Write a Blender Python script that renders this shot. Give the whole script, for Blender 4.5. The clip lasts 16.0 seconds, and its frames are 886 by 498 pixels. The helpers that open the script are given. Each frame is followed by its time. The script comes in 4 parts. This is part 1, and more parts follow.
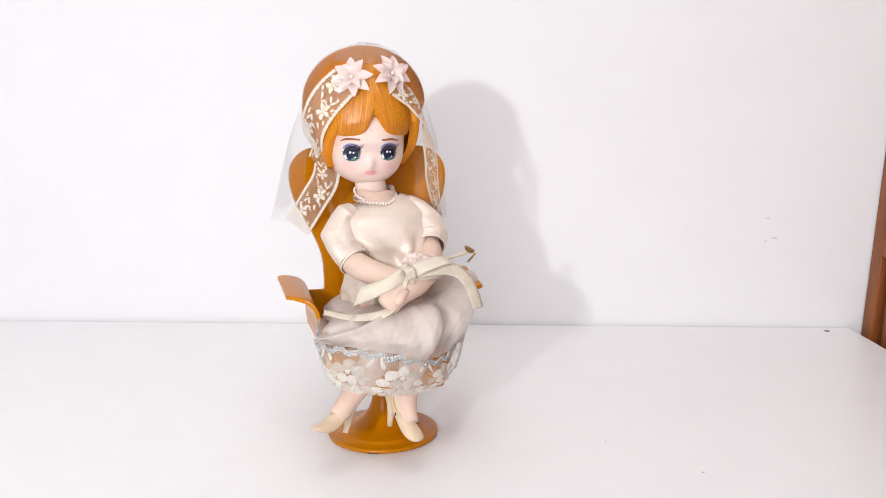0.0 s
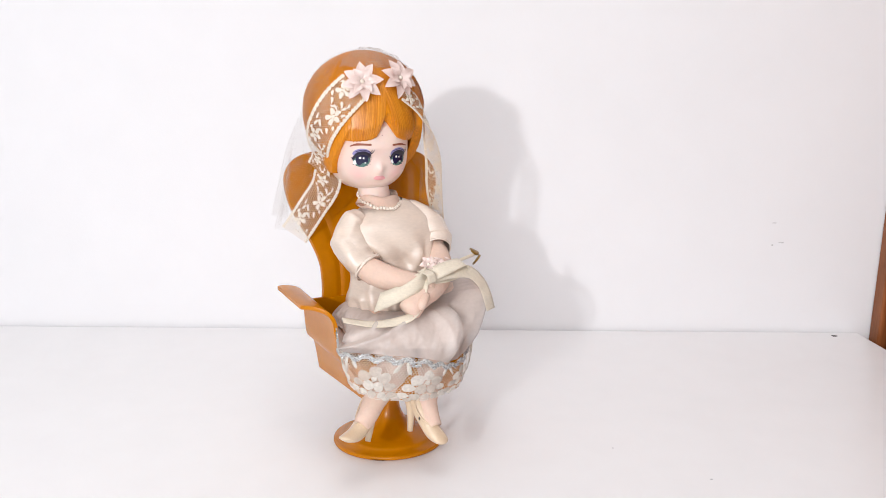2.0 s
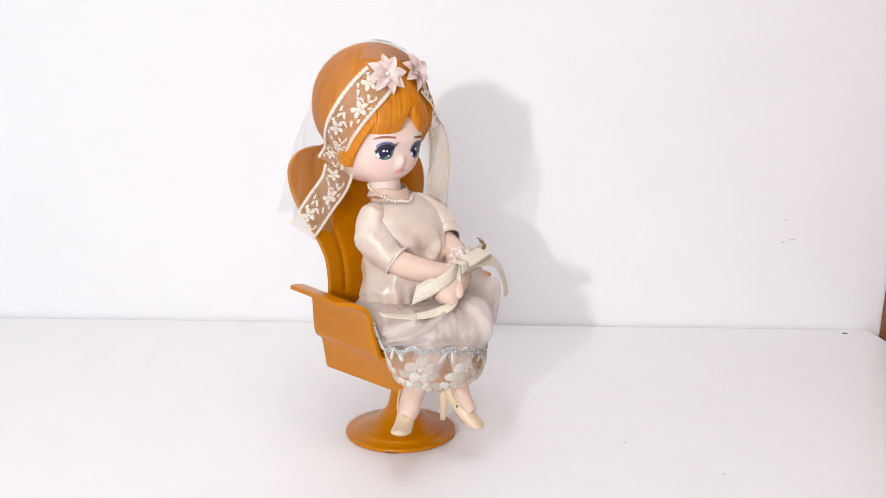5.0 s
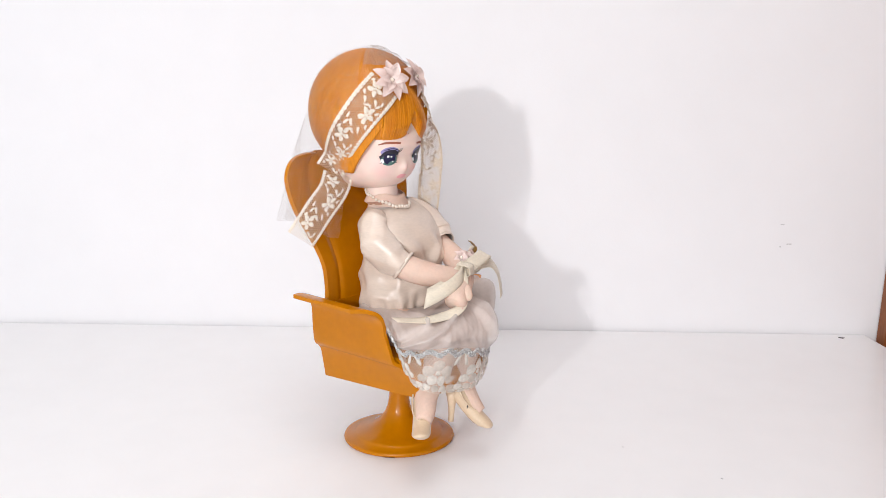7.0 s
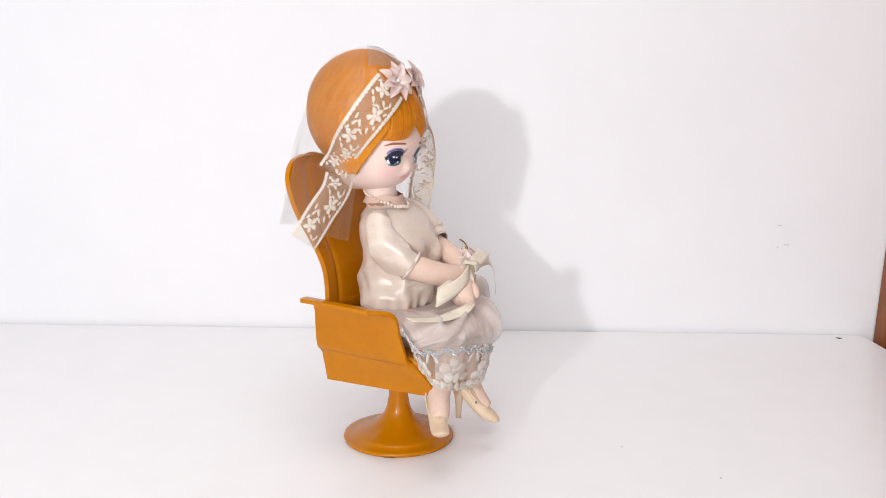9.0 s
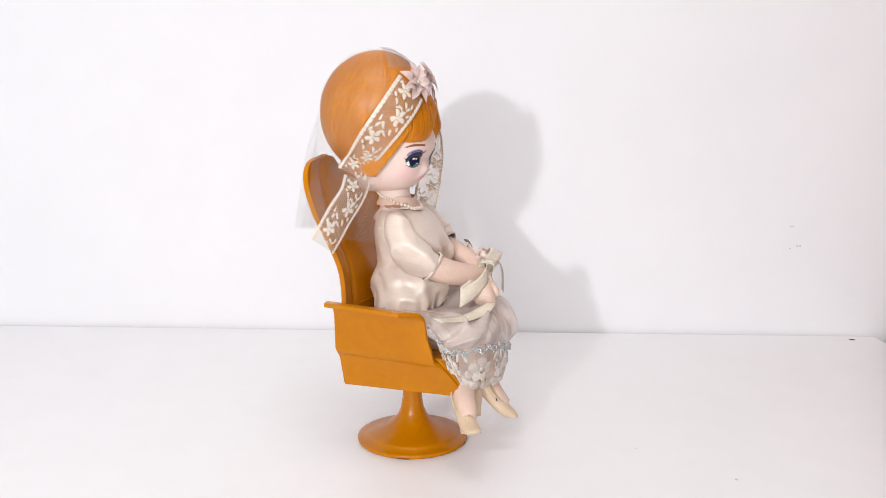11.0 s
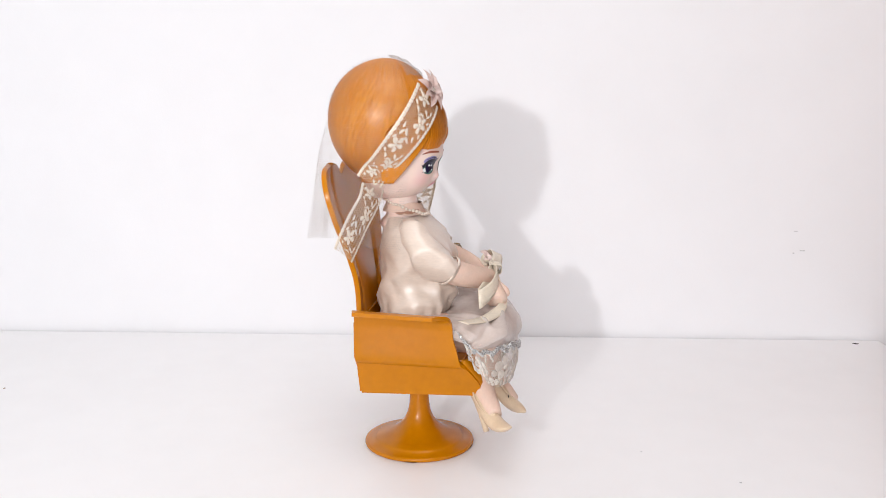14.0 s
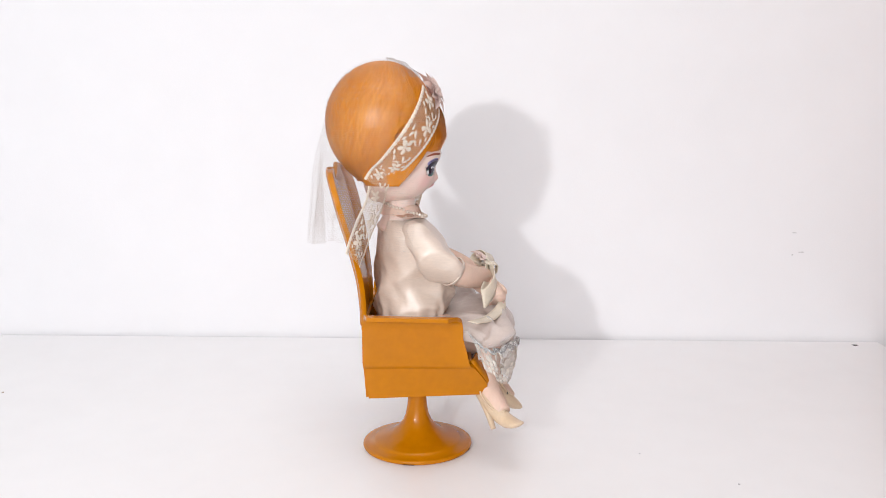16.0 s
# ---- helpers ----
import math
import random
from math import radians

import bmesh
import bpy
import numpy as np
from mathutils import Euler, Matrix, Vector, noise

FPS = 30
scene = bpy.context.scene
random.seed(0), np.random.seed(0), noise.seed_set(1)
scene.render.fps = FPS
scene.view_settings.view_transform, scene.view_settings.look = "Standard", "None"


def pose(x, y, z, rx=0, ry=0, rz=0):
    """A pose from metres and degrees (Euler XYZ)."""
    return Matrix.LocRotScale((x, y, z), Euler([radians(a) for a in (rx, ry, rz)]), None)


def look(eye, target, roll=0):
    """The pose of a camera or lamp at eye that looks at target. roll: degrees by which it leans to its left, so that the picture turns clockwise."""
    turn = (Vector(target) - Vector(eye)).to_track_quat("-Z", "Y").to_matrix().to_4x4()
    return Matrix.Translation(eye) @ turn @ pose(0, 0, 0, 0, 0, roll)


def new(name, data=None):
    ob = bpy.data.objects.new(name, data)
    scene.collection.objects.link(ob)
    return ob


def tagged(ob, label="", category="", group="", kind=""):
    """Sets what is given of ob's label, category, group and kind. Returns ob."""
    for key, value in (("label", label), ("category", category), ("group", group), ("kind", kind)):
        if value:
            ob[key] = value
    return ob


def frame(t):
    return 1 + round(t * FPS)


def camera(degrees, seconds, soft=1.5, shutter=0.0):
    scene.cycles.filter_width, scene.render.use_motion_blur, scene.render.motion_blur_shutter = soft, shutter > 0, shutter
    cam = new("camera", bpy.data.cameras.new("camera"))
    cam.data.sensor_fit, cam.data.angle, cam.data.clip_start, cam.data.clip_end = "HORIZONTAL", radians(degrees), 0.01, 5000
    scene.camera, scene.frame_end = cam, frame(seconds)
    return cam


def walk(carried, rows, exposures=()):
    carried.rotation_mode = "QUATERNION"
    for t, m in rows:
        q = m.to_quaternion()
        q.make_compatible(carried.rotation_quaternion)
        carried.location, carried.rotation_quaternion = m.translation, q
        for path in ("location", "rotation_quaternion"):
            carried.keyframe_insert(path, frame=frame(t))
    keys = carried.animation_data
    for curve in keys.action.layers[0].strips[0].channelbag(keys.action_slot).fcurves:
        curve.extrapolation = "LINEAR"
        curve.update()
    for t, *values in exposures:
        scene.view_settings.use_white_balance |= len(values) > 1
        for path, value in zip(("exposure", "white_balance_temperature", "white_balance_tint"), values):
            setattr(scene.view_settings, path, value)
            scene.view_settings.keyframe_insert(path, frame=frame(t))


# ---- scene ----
cam = camera(54.2, 16.0, soft=0.5)
walk(cam, [
    (0.0, look((0.0534, -0.5383, 0.2305), (0.0382, 0.0501, 0.1138), 0.06)),
    (0.5, look((0.0520, -0.5380, 0.2298), (0.0374, 0.0507, 0.1145), -0.01)),
    (1.0, look((0.0515, -0.5370, 0.2292), (0.0371, 0.0519, 0.1151), -0.08)),
    (1.5, look((0.0516, -0.5359, 0.2297), (0.0348, 0.0529, 0.1154), -0.08)),
    (2.0, look((0.0520, -0.5354, 0.2310), (0.0342, 0.0534, 0.1168), -0.04)),
    (2.5, look((0.0520, -0.5352, 0.2309), (0.0334, 0.0533, 0.1156), 0.02)),
    (3.0, look((0.0504, -0.5353, 0.2300), (0.0325, 0.0533, 0.1147), 0.07)),
    (3.5, look((0.0476, -0.5353, 0.2291), (0.0278, 0.0533, 0.1141), 0.22)),
    (4.0, look((0.0451, -0.5349, 0.2277), (0.0256, 0.0535, 0.1118), 0.27)),
    (6.5, look((0.0456, -0.5380, 0.2291), (0.0253, 0.0508, 0.1152), 0.34)),
    (7.0, look((0.0453, -0.5379, 0.2290), (0.0267, 0.0511, 0.1162), 0.32)),
    (7.5, look((0.0453, -0.5376, 0.2286), (0.0271, 0.0513, 0.1155), 0.29)),
    (8.0, look((0.0452, -0.5377, 0.2280), (0.0274, 0.0514, 0.1156), 0.26)),
    (8.5, look((0.0444, -0.5386, 0.2279), (0.0271, 0.0507, 0.1164), 0.30)),
    (9.0, look((0.0436, -0.5395, 0.2284), (0.0273, 0.0499, 0.1168), 0.32)),
    (11.5, look((0.0379, -0.5400, 0.2279), (0.0171, 0.0495, 0.1180), 0.15)),
    (12.0, look((0.0381, -0.5416, 0.2292), (0.0170, 0.0480, 0.1195), 0.12)),
    (12.5, look((0.0376, -0.5436, 0.2296), (0.0143, 0.0460, 0.1207), 0.09)),
    (13.0, look((0.0365, -0.5453, 0.2295), (0.0119, 0.0442, 0.1205), 0.12)),
    (13.5, look((0.0361, -0.5463, 0.2299), (0.0108, 0.0434, 0.1221), 0.10)),
    (14.0, look((0.0369, -0.5459, 0.2297), (0.0139, 0.0440, 0.1226), 0.05)),
    (14.5, look((0.0378, -0.5449, 0.2288), (0.0150, 0.0453, 0.1231), 0.04)),
    (15.0, look((0.0385, -0.5448, 0.2285), (0.0155, 0.0454, 0.1233), -0.04)),
    (15.5, look((0.0393, -0.5455, 0.2289), (0.0158, 0.0449, 0.1248), -0.08)),
    (16.0, look((0.0397, -0.5459, 0.2289), (0.0156, 0.0444, 0.1243), -0.17)),
])

# ---- light ----
world = bpy.data.worlds.new("world")
scene.world = world
world.use_nodes = True
world.node_tree.nodes["Background"].inputs[0].default_value = (0.9, 0.95, 1.0, 1)
world.node_tree.nodes["Background"].inputs[1].default_value = 0.3
scene.view_settings.exposure = -0.17


def area(name, m, w, h, watts, colour):
    d = bpy.data.lights.new(name, "AREA")
    d.shape, d.size, d.size_y, d.energy, d.color = "RECTANGLE", w, h, watts, colour
    ob = new(name, d)
    ob.matrix_world = m
    return ob


# the lamp beside the camera
key_lamp = area("key_lamp", look((-0.24, -0.82, 0.335), (0.0, 0.05, 0.15)), 0.026, 0.026, 3.45, (0.975, 0.98, 1.0))
# added broad fill from behind the camera, at the opening in the unseen wall
fill_lamp = area("fill_light", look((-0.10, -2.28, 0.80), (0.05, 0.0, 0.3)), 1.2, 1.3, 22.0, (0.965, 0.97, 1.0))
# added overhead fill to brighten the table; it has no fixture
top_fill = area("overhead_fill", look((0.05, -0.55, 1.62), (0.05, -0.55, 0.0)), 0.9, 0.9, 9.6, (0.99, 0.975, 0.99))


# ---- materials ----
def material(name, colour, rough=0.5, metal=0.0, vary=0.06, scale=60.0, bump=0.0, bump_scale=400.0, stretch=(1, 1, 1),
             sheen=0.0, coat=0.0, clear=0.0, trans=0.0, sss=0.0, rand=0.0, space="Object", dark=None, spec=0.5):
    """A painted, woven or moulded surface: two scales of tone, fine relief, and thread gaps where clear > 0."""
    m = bpy.data.materials.new(name)
    m.use_nodes = True
    nt = m.node_tree
    b = nt.nodes["Principled BSDF"]
    b.inputs["Roughness"].default_value = rough
    b.inputs["Metallic"].default_value = metal
    b.inputs["Specular IOR Level"].default_value = spec
    b.inputs["Sheen Weight"].default_value = sheen
    b.inputs["Coat Weight"].default_value = coat
    b.inputs["Coat Roughness"].default_value = 0.12
    if sss:
        b.inputs["Subsurface Weight"].default_value = sss
        b.inputs["Subsurface Radius"].default_value = (1.0, 0.45, 0.3)
        b.inputs["Subsurface Scale"].default_value = 0.003
    co = nt.nodes.new("ShaderNodeTexCoord")
    mp = nt.nodes.new("ShaderNodeMapping")
    mp.inputs["Scale"].default_value = stretch
    nt.links.new(co.outputs[space], mp.inputs[0])
    n1 = nt.nodes.new("ShaderNodeTexNoise")
    n1.inputs["Scale"].default_value = scale
    n1.inputs["Detail"].default_value = 4
    n2 = nt.nodes.new("ShaderNodeTexNoise")
    n2.inputs["Scale"].default_value = scale * 7
    n2.inputs["Detail"].default_value = 2
    for n in (n1, n2):
        nt.links.new(mp.outputs[0], n.inputs["Vector"])
    add = nt.nodes.new("ShaderNodeMath")
    add.operation = "MULTIPLY_ADD"
    add.inputs[1].default_value, add.inputs[2].default_value = 0.4, 0.0
    nt.links.new(n2.outputs[0], add.inputs[0])
    mix_in = nt.nodes.new("ShaderNodeMath")
    mix_in.operation = "MULTIPLY_ADD"
    mix_in.inputs[1].default_value = 0.6
    nt.links.new(n1.outputs[0], mix_in.inputs[0])
    nt.links.new(add.outputs[0], mix_in.inputs[2])
    ramp = nt.nodes.new("ShaderNodeValToRGB")
    lo = dark if dark else tuple(c * (1 - vary * 2) for c in colour)
    hi = tuple(min(1, c * (1 + vary)) for c in colour)
    ramp.color_ramp.elements[0].position, ramp.color_ramp.elements[1].position = 0.3, 0.65
    ramp.color_ramp.elements[0].color, ramp.color_ramp.elements[1].color = (*lo, 1), (*hi, 1)
    nt.links.new(mix_in.outputs[0], ramp.inputs[0])
    nt.links.new(ramp.outputs[0], b.inputs["Base Color"])
    if bump:
        n3 = nt.nodes.new("ShaderNodeTexNoise")
        n3.inputs["Scale"].default_value = bump_scale
        n3.inputs["Detail"].default_value = 3
        nt.links.new(mp.outputs[0], n3.inputs["Vector"])
        bp = nt.nodes.new("ShaderNodeBump")
        bp.inputs["Strength"].default_value = bump
        bp.inputs["Distance"].default_value = 0.001
        nt.links.new(n3.outputs[0], bp.inputs["Height"])
        nt.links.new(bp.outputs[0], b.inputs["Normal"])
    if clear or trans:
        out = nt.nodes["Material Output"]
        tl = nt.nodes.new("ShaderNodeBsdfTranslucent")
        nt.links.new(ramp.outputs[0], tl.inputs[0])
        mx = nt.nodes.new("ShaderNodeMixShader")
        mx.inputs[0].default_value = trans
        nt.links.new(b.outputs[0], mx.inputs[1])
        nt.links.new(tl.outputs[0], mx.inputs[2])
        last = mx
        if clear:
            tp = nt.nodes.new("ShaderNodeBsdfTransparent")
            m2 = nt.nodes.new("ShaderNodeMixShader")
            m2.inputs[0].default_value = clear
            nt.links.new(mx.outputs[0], m2.inputs[1])
            nt.links.new(tp.outputs[0], m2.inputs[2])
            last = m2
        nt.links.new(last.outputs[0], out.inputs[0])
    return m


wall_paint = material("wall_paint", (0.86, 0.855, 0.87), 0.75, vary=0.012, scale=3, bump=0.06, bump_scale=900, space="Object")
room_paint = material("room_paint", (0.8, 0.8, 0.8), 0.8, vary=0.02, scale=2)
laminate = material("white_laminate", (0.86, 0.852, 0.857), 0.32, vary=0.012, scale=5, bump=0.02, bump_scale=500)
floor_wood = material("floor_wood", (0.45, 0.36, 0.28), 0.5, vary=0.2, scale=4, stretch=(1, 8, 1))
door_wood = material("door_wood", (0.27, 0.085, 0.025), 0.4, vary=0.2, scale=16, stretch=(6, 6, 0.6), bump=0.08, bump_scale=150, spec=0.3)
grime = material("grime", (0.06, 0.05, 0.05), 0.8)
faint_grey = material("faint_grey", (0.6, 0.59, 0.6), 0.8)
faint_brown = material("faint_brown", (0.36, 0.27, 0.2), 0.8)
orange_plastic = material("orange_plastic", (0.52, 0.178, 0.0), 0.24, spec=0.28, vary=0.05, scale=30, bump=0.03, bump_scale=300)
scuffed_rim = material("scuffed_rim", (0.2, 0.07, 0.01), 0.6)
skin = material("vinyl_skin", (0.85, 0.66, 0.585), 0.38, vary=0.015, scale=50, sss=0.2)


def tint(m, spots, colour):
    """Paint soft-edged spots of colour over a material, each a place and a radius in the thing's own space."""
    nt = m.node_tree
    b = nt.nodes["Principled BSDF"]
    co = nt.nodes.new("ShaderNodeTexCoord")
    last = b.inputs["Base Color"].links[0].from_socket
    for place, radius, strength in spots:
        d = nt.nodes.new("ShaderNodeVectorMath")
        d.operation = "DISTANCE"
        d.inputs[1].default_value = place
        nt.links.new(co.outputs["Object"], d.inputs[0])
        k = nt.nodes.new("ShaderNodeMapRange")
        k.interpolation_type = "SMOOTHSTEP"
        k.inputs["From Min"].default_value, k.inputs["From Max"].default_value = radius, 0.0
        k.inputs["To Min"].default_value, k.inputs["To Max"].default_value = 0.0, strength
        nt.links.new(d.outputs["Value"], k.inputs["Value"])
        mx = nt.nodes.new("ShaderNodeMix")
        mx.data_type = "RGBA"
        mx.inputs["B"].default_value = (*colour, 1)
        nt.links.new(k.outputs[0], mx.inputs["Factor"])
        nt.links.new(last, mx.inputs["A"])
        last = mx.outputs["Result"]
    nt.links.new(last, b.inputs["Base Color"])


tint(skin, (((-0.0235, -0.004, 0.1765), 0.010, 0.55), ((0.0030, -0.010, 0.1765), 0.010, 0.55), ((-0.0103, -0.0125, 0.1785), 0.0035, 0.25)), (0.86, 0.47, 0.46))
cloth_skin = material("cloth_skin", (0.74, 0.54, 0.44), 0.8, vary=0.04, scale=90, bump=0.25, bump_scale=2500, sss=0.1)
blush = material("blush_pink", (0.78, 0.36, 0.36), 0.5, vary=0.05, scale=200)
lip = material("lip_pink", (0.86, 0.40, 0.43), 0.35, vary=0.05, scale=200)
brow = material("brow_brown", (0.30, 0.09, 0.05), 0.6)
shade_violet = material("shade_violet", (0.33, 0.29, 0.55), 0.5, vary=0.1, scale=300)
lash_black = material("lash_black", (0.012, 0.009, 0.025), 0.4)
iris_navy = material("iris_navy", (0.012, 0.012, 0.05), 0.2)
iris_teal = material("iris_teal", (0.10, 0.20, 0.18), 0.2, vary=0.3, scale=900)
eye_white = material("eye_white", (0.85, 0.85, 0.85), 0.3)
hair_orange = material("hair_orange", (0.72, 0.245, 0.002), 0.44, vary=0.16, scale=230, bump=0.2, bump_scale=900, stretch=(5, 5, 0.35), spec=0.4)
hair_strand = material("hair_strand", (0.72, 0.24, 0.01), 0.38, vary=0.1, scale=60, spec=0.7)
strand_tone = hair_strand.node_tree.nodes.new("ShaderNodeValToRGB")
strand_tone.color_ramp.elements[0].color, strand_tone.color_ramp.elements[1].color = (0.60, 0.175, 0.001, 1), (0.86, 0.35, 0.02, 1)
hair_strand.node_tree.links.new(hair_strand.node_tree.nodes.new("ShaderNodeNewGeometry").outputs["Random Per Island"], strand_tone.inputs[0])
hair_strand.node_tree.links.new(strand_tone.outputs[0], hair_strand.node_tree.nodes["Principled BSDF"].inputs["Base Color"])
satin = material("cream_satin", (0.755, 0.635, 0.54), 0.29, vary=0.05, scale=45, bump=0.14, bump_scale=2600, stretch=(1, 1, 3), sheen=0.1, spec=1.0)
rust_stain = material("rust_stain", (0.40, 0.20, 0.13), 0.7, vary=0.2, scale=600)
organza = material("grey_organza", (0.84, 0.78, 0.75), 0.42, vary=0.05, scale=60, bump=0.1, bump_scale=1500, clear=0.42, trans=0.3)
under_lining = material("under_lining", (0.72, 0.59, 0.52), 0.7, vary=0.08, scale=60)
lace_cream = material("lace_cream", (0.86, 0.77, 0.65), 0.7, vary=0.06, scale=300, trans=0.1)
lace_white = material("lace_white", (0.86, 0.81, 0.74), 0.75, vary=0.12, scale=500, trans=0.15, bump=0.6, bump_scale=3000, clear=0.06)
lace_sheer = material("lace_sheer", (0.88, 0.83, 0.76), 0.75, vary=0.12, scale=500, trans=0.2, bump=0.6, bump_scale=3000, clear=0.38)
net_thread = material("net_thread", (0.72, 0.60, 0.46), 0.75, trans=0.25)
net_white = material("net_white", (0.80, 0.76, 0.70), 0.75, trans=0.1)
tulle = material("tulle", (0.50, 0.46, 0.43), 0.8, vary=0.05, scale=80, trans=0.25, spec=0.1)
silver_thread = material("silver_thread", (0.92, 0.84, 0.75), 0.24, metal=0.3, vary=0.4, scale=1100, bump=0.5, bump_scale=2500)
pearl_mat = material("pearl", (0.82, 0.72, 0.62), 0.18, vary=0.06, scale=200, coat=0.5, spec=0.7)
petal_mat = material("pearly_petal", (0.86, 0.70, 0.65), 0.30, vary=0.05, scale=150, coat=0.25, trans=0.15)
ribbon_mat = material("cream_ribbon", (0.84, 0.75, 0.61), 0.36, vary=0.07, scale=80, bump=0.35, bump_scale=2200, stretch=(1, 1, 2), sheen=0.2, trans=0.15)
shoe_mat = material("beige_vinyl", (0.69, 0.53, 0.37), 0.36, vary=0.05, scale=120, coat=0.1)
gold_leaf = material("gold_leaf", (0.30, 0.17, 0.04), 0.35, metal=0.6, vary=0.2, scale=200)


# ---- mesh building ----
class Geo:
    """Vertices and faces gathered before they become one mesh."""

    def __init__(self):
        self.v, self.f, self.m = [], [], []

    def add(self, verts, faces, mi=0):
        o = len(self.v)
        self.v += [tuple(p) for p in verts]
        self.f += [tuple(i + o for i in f) for f in faces]
        self.m += [mi] * len(faces)

    def grid(self, pts, mi=0, wrap_u=False, wrap_v=False):
        """pts[i][j]: rows of points joined by quads."""
        n, k = len(pts), len(pts[0])
        faces = []
        for i in range(n if wrap_u else n - 1):
            for j in range(k if wrap_v else k - 1):
                a, b = (i + 1) % n, (j + 1) % k
                faces.append((i * k + j, i * k + b, a * k + b, a * k + j))
        self.add([p for r in pts for p in r], faces, mi)

    def box(self, x0, x1, y0, y1, z0, z1, mi=0):
        v = [(x, y, z) for x in (x0, x1) for y in (y0, y1) for z in (z0, z1)]
        self.add(v, [(0, 1, 3, 2), (4, 6, 7, 5), (0, 4, 5, 1), (2, 3, 7, 6), (0, 2, 6, 4), (1, 5, 7, 3)], mi)

    def ball(self, c, r, n=10, mi=0, squash=(1, 1, 1)):
        rows = []
        for i in range(n // 2 + 1):
            a = math.pi * i / (n // 2)
            rows.append([(c[0] + r * squash[0] * math.sin(a) * math.cos(2 * math.pi * j / n),
                          c[1] + r * squash[1] * math.sin(a) * math.sin(2 * math.pi * j / n),
                          c[2] + r * squash[2] * math.cos(a)) for j in range(n)])
        self.grid(rows, mi, wrap_v=True)

    def tube(self, path, radii, n=12, mi=0, cap=True, flat=1.0):
        """A round limb along a path with a radius at each point; flat squeezes it along its second axis."""
        path = [Vector(p) for p in path]
        rows, up = [], None
        for i, p in enumerate(path):
            d = (path[min(i + 1, len(path) - 1)] - path[max(i - 1, 0)]).normalized()
            side = d.cross(Vector((0, 0, 1)) if abs(d.z) < 0.9 else Vector((0, 1, 0))).normalized() if up is None else (up - d * up.dot(d)).normalized()
            up = side
            b = d.cross(side)
            rows.append([p + (side * math.cos(2 * math.pi * j / n) + b * math.sin(2 * math.pi * j / n) * flat) * radii[i] for j in range(n)])
        if cap:
            rows = [[path[0]] * n] + rows + [[path[-1]] * n]
        self.grid(rows, mi, wrap_v=True)


def curve(points, n):
    """n points of a smooth curve through the points."""
    p = np.array(points, float)
    p = np.vstack([2 * p[0] - p[1], p, 2 * p[-1] - p[-2]])
    out = []
    for t in np.linspace(0, len(p) - 3, n):
        i = min(int(t), len(p) - 4)
        u = t - i
        a, b, c, d = p[i:i + 4]
        out.append(0.5 * (2 * b + (c - a) * u + (2 * a - 5 * b + 4 * c - d) * u * u + (3 * b - a - 3 * c + d) * u ** 3))
    return np.array(out)


def obj(name, geo, mats, smooth=True, thick=0.0, bevel=0.0, offset=0.0):
    me = bpy.data.meshes.new(name)
    me.from_pydata(geo.v, [], geo.f)
    for m in mats if isinstance(mats, (list, tuple)) else [mats]:
        me.materials.append(m)
    for p, i in zip(me.polygons, geo.m):
        p.material_index = i
        p.use_smooth = smooth
    bm = bmesh.new()
    bm.from_mesh(me)
    bmesh.ops.remove_doubles(bm, verts=bm.verts, dist=1e-6)
    bmesh.ops.recalc_face_normals(bm, faces=bm.faces)
    bm.to_mesh(me)
    bm.free()
    ob = new(name, me)
    if thick:
        s = ob.modifiers.new("thickness", "SOLIDIFY")
        s.thickness, s.offset = thick, offset
    if bevel:
        s = ob.modifiers.new("bevel", "BEVEL")
        s.width, s.segments, s.limit_method = bevel, 3, "ANGLE"
        s.harden_normals = False
    return ob


def part(name, geo, mats, parent, label="", **how):
    ob = obj(name, geo, mats, **how)
    ob.parent = parent
    return tagged(ob, label=label)


def shared(name, me, parent, m):
    """One more piece on a mesh that its like share."""
    ob = new(name, me)
    ob.parent = parent
    ob.matrix_basis = m
    return ob


def frame_of(n, up=(0, 0, 1)):
    """Axes of a thing whose z looks along n."""
    n = Vector(n).normalized()
    s = Vector(up).cross(n).normalized()
    return Matrix((s, n.cross(s), n)).transposed().to_4x4()


TURNING = []
WALL_Y = 0.2585

# ---- the room ----


def slab(name, x0, x1, y0, y1, z0, z1, m, label, category):
    g = Geo()
    g.box(x0, x1, y0, y1, z0, z1)
    return tagged(obj(name, g, m, smooth=False), label, category, kind="structure")


wall_north = slab("wall_north", -1.7, 1.7, WALL_Y, WALL_Y + 0.1, -0.75, 1.65, wall_paint, "plain white painted wall behind the table", "wall")
# unseen floor, ceiling and side walls, added so the closed room bounces light
slab("floor", -1.7, 1.7, -2.3, WALL_Y + 0.1, -0.85, -0.75, floor_wood, "unseen plain wooden floor under the table", "floor")
slab("ceiling", -1.7, 1.7, -2.3, WALL_Y + 0.1, 1.65, 1.75, room_paint, "unseen white ceiling added to bounce light", "ceiling")
slab("wall_west", -1.8, -1.7, -2.3, WALL_Y + 0.1, -0.75, 1.65, room_paint, "unseen white side wall added to bounce light", "wall")
slab("wall_east", 1.7, 1.8, -2.3, WALL_Y + 0.1, -0.75, 1.65, room_paint, "unseen white side wall added to bounce light", "wall")
# unseen wall behind the camera; its opening is added for the fill lamp
g = Geo()
for b in ((-1.7, -1.05, -0.75, 1.65), (0.65, 1.7, -0.75, 1.65), (-1.05, 0.65, -0.75, 0.1), (-1.05, 0.65, 1.5, 1.65)):
    g.box(b[0], b[1], -2.4, -2.3, b[2], b[3])
tagged(obj("wall_south", g, room_paint, smooth=False), "unseen white wall with an opening added for the fill lamp", "wall", kind="structure")

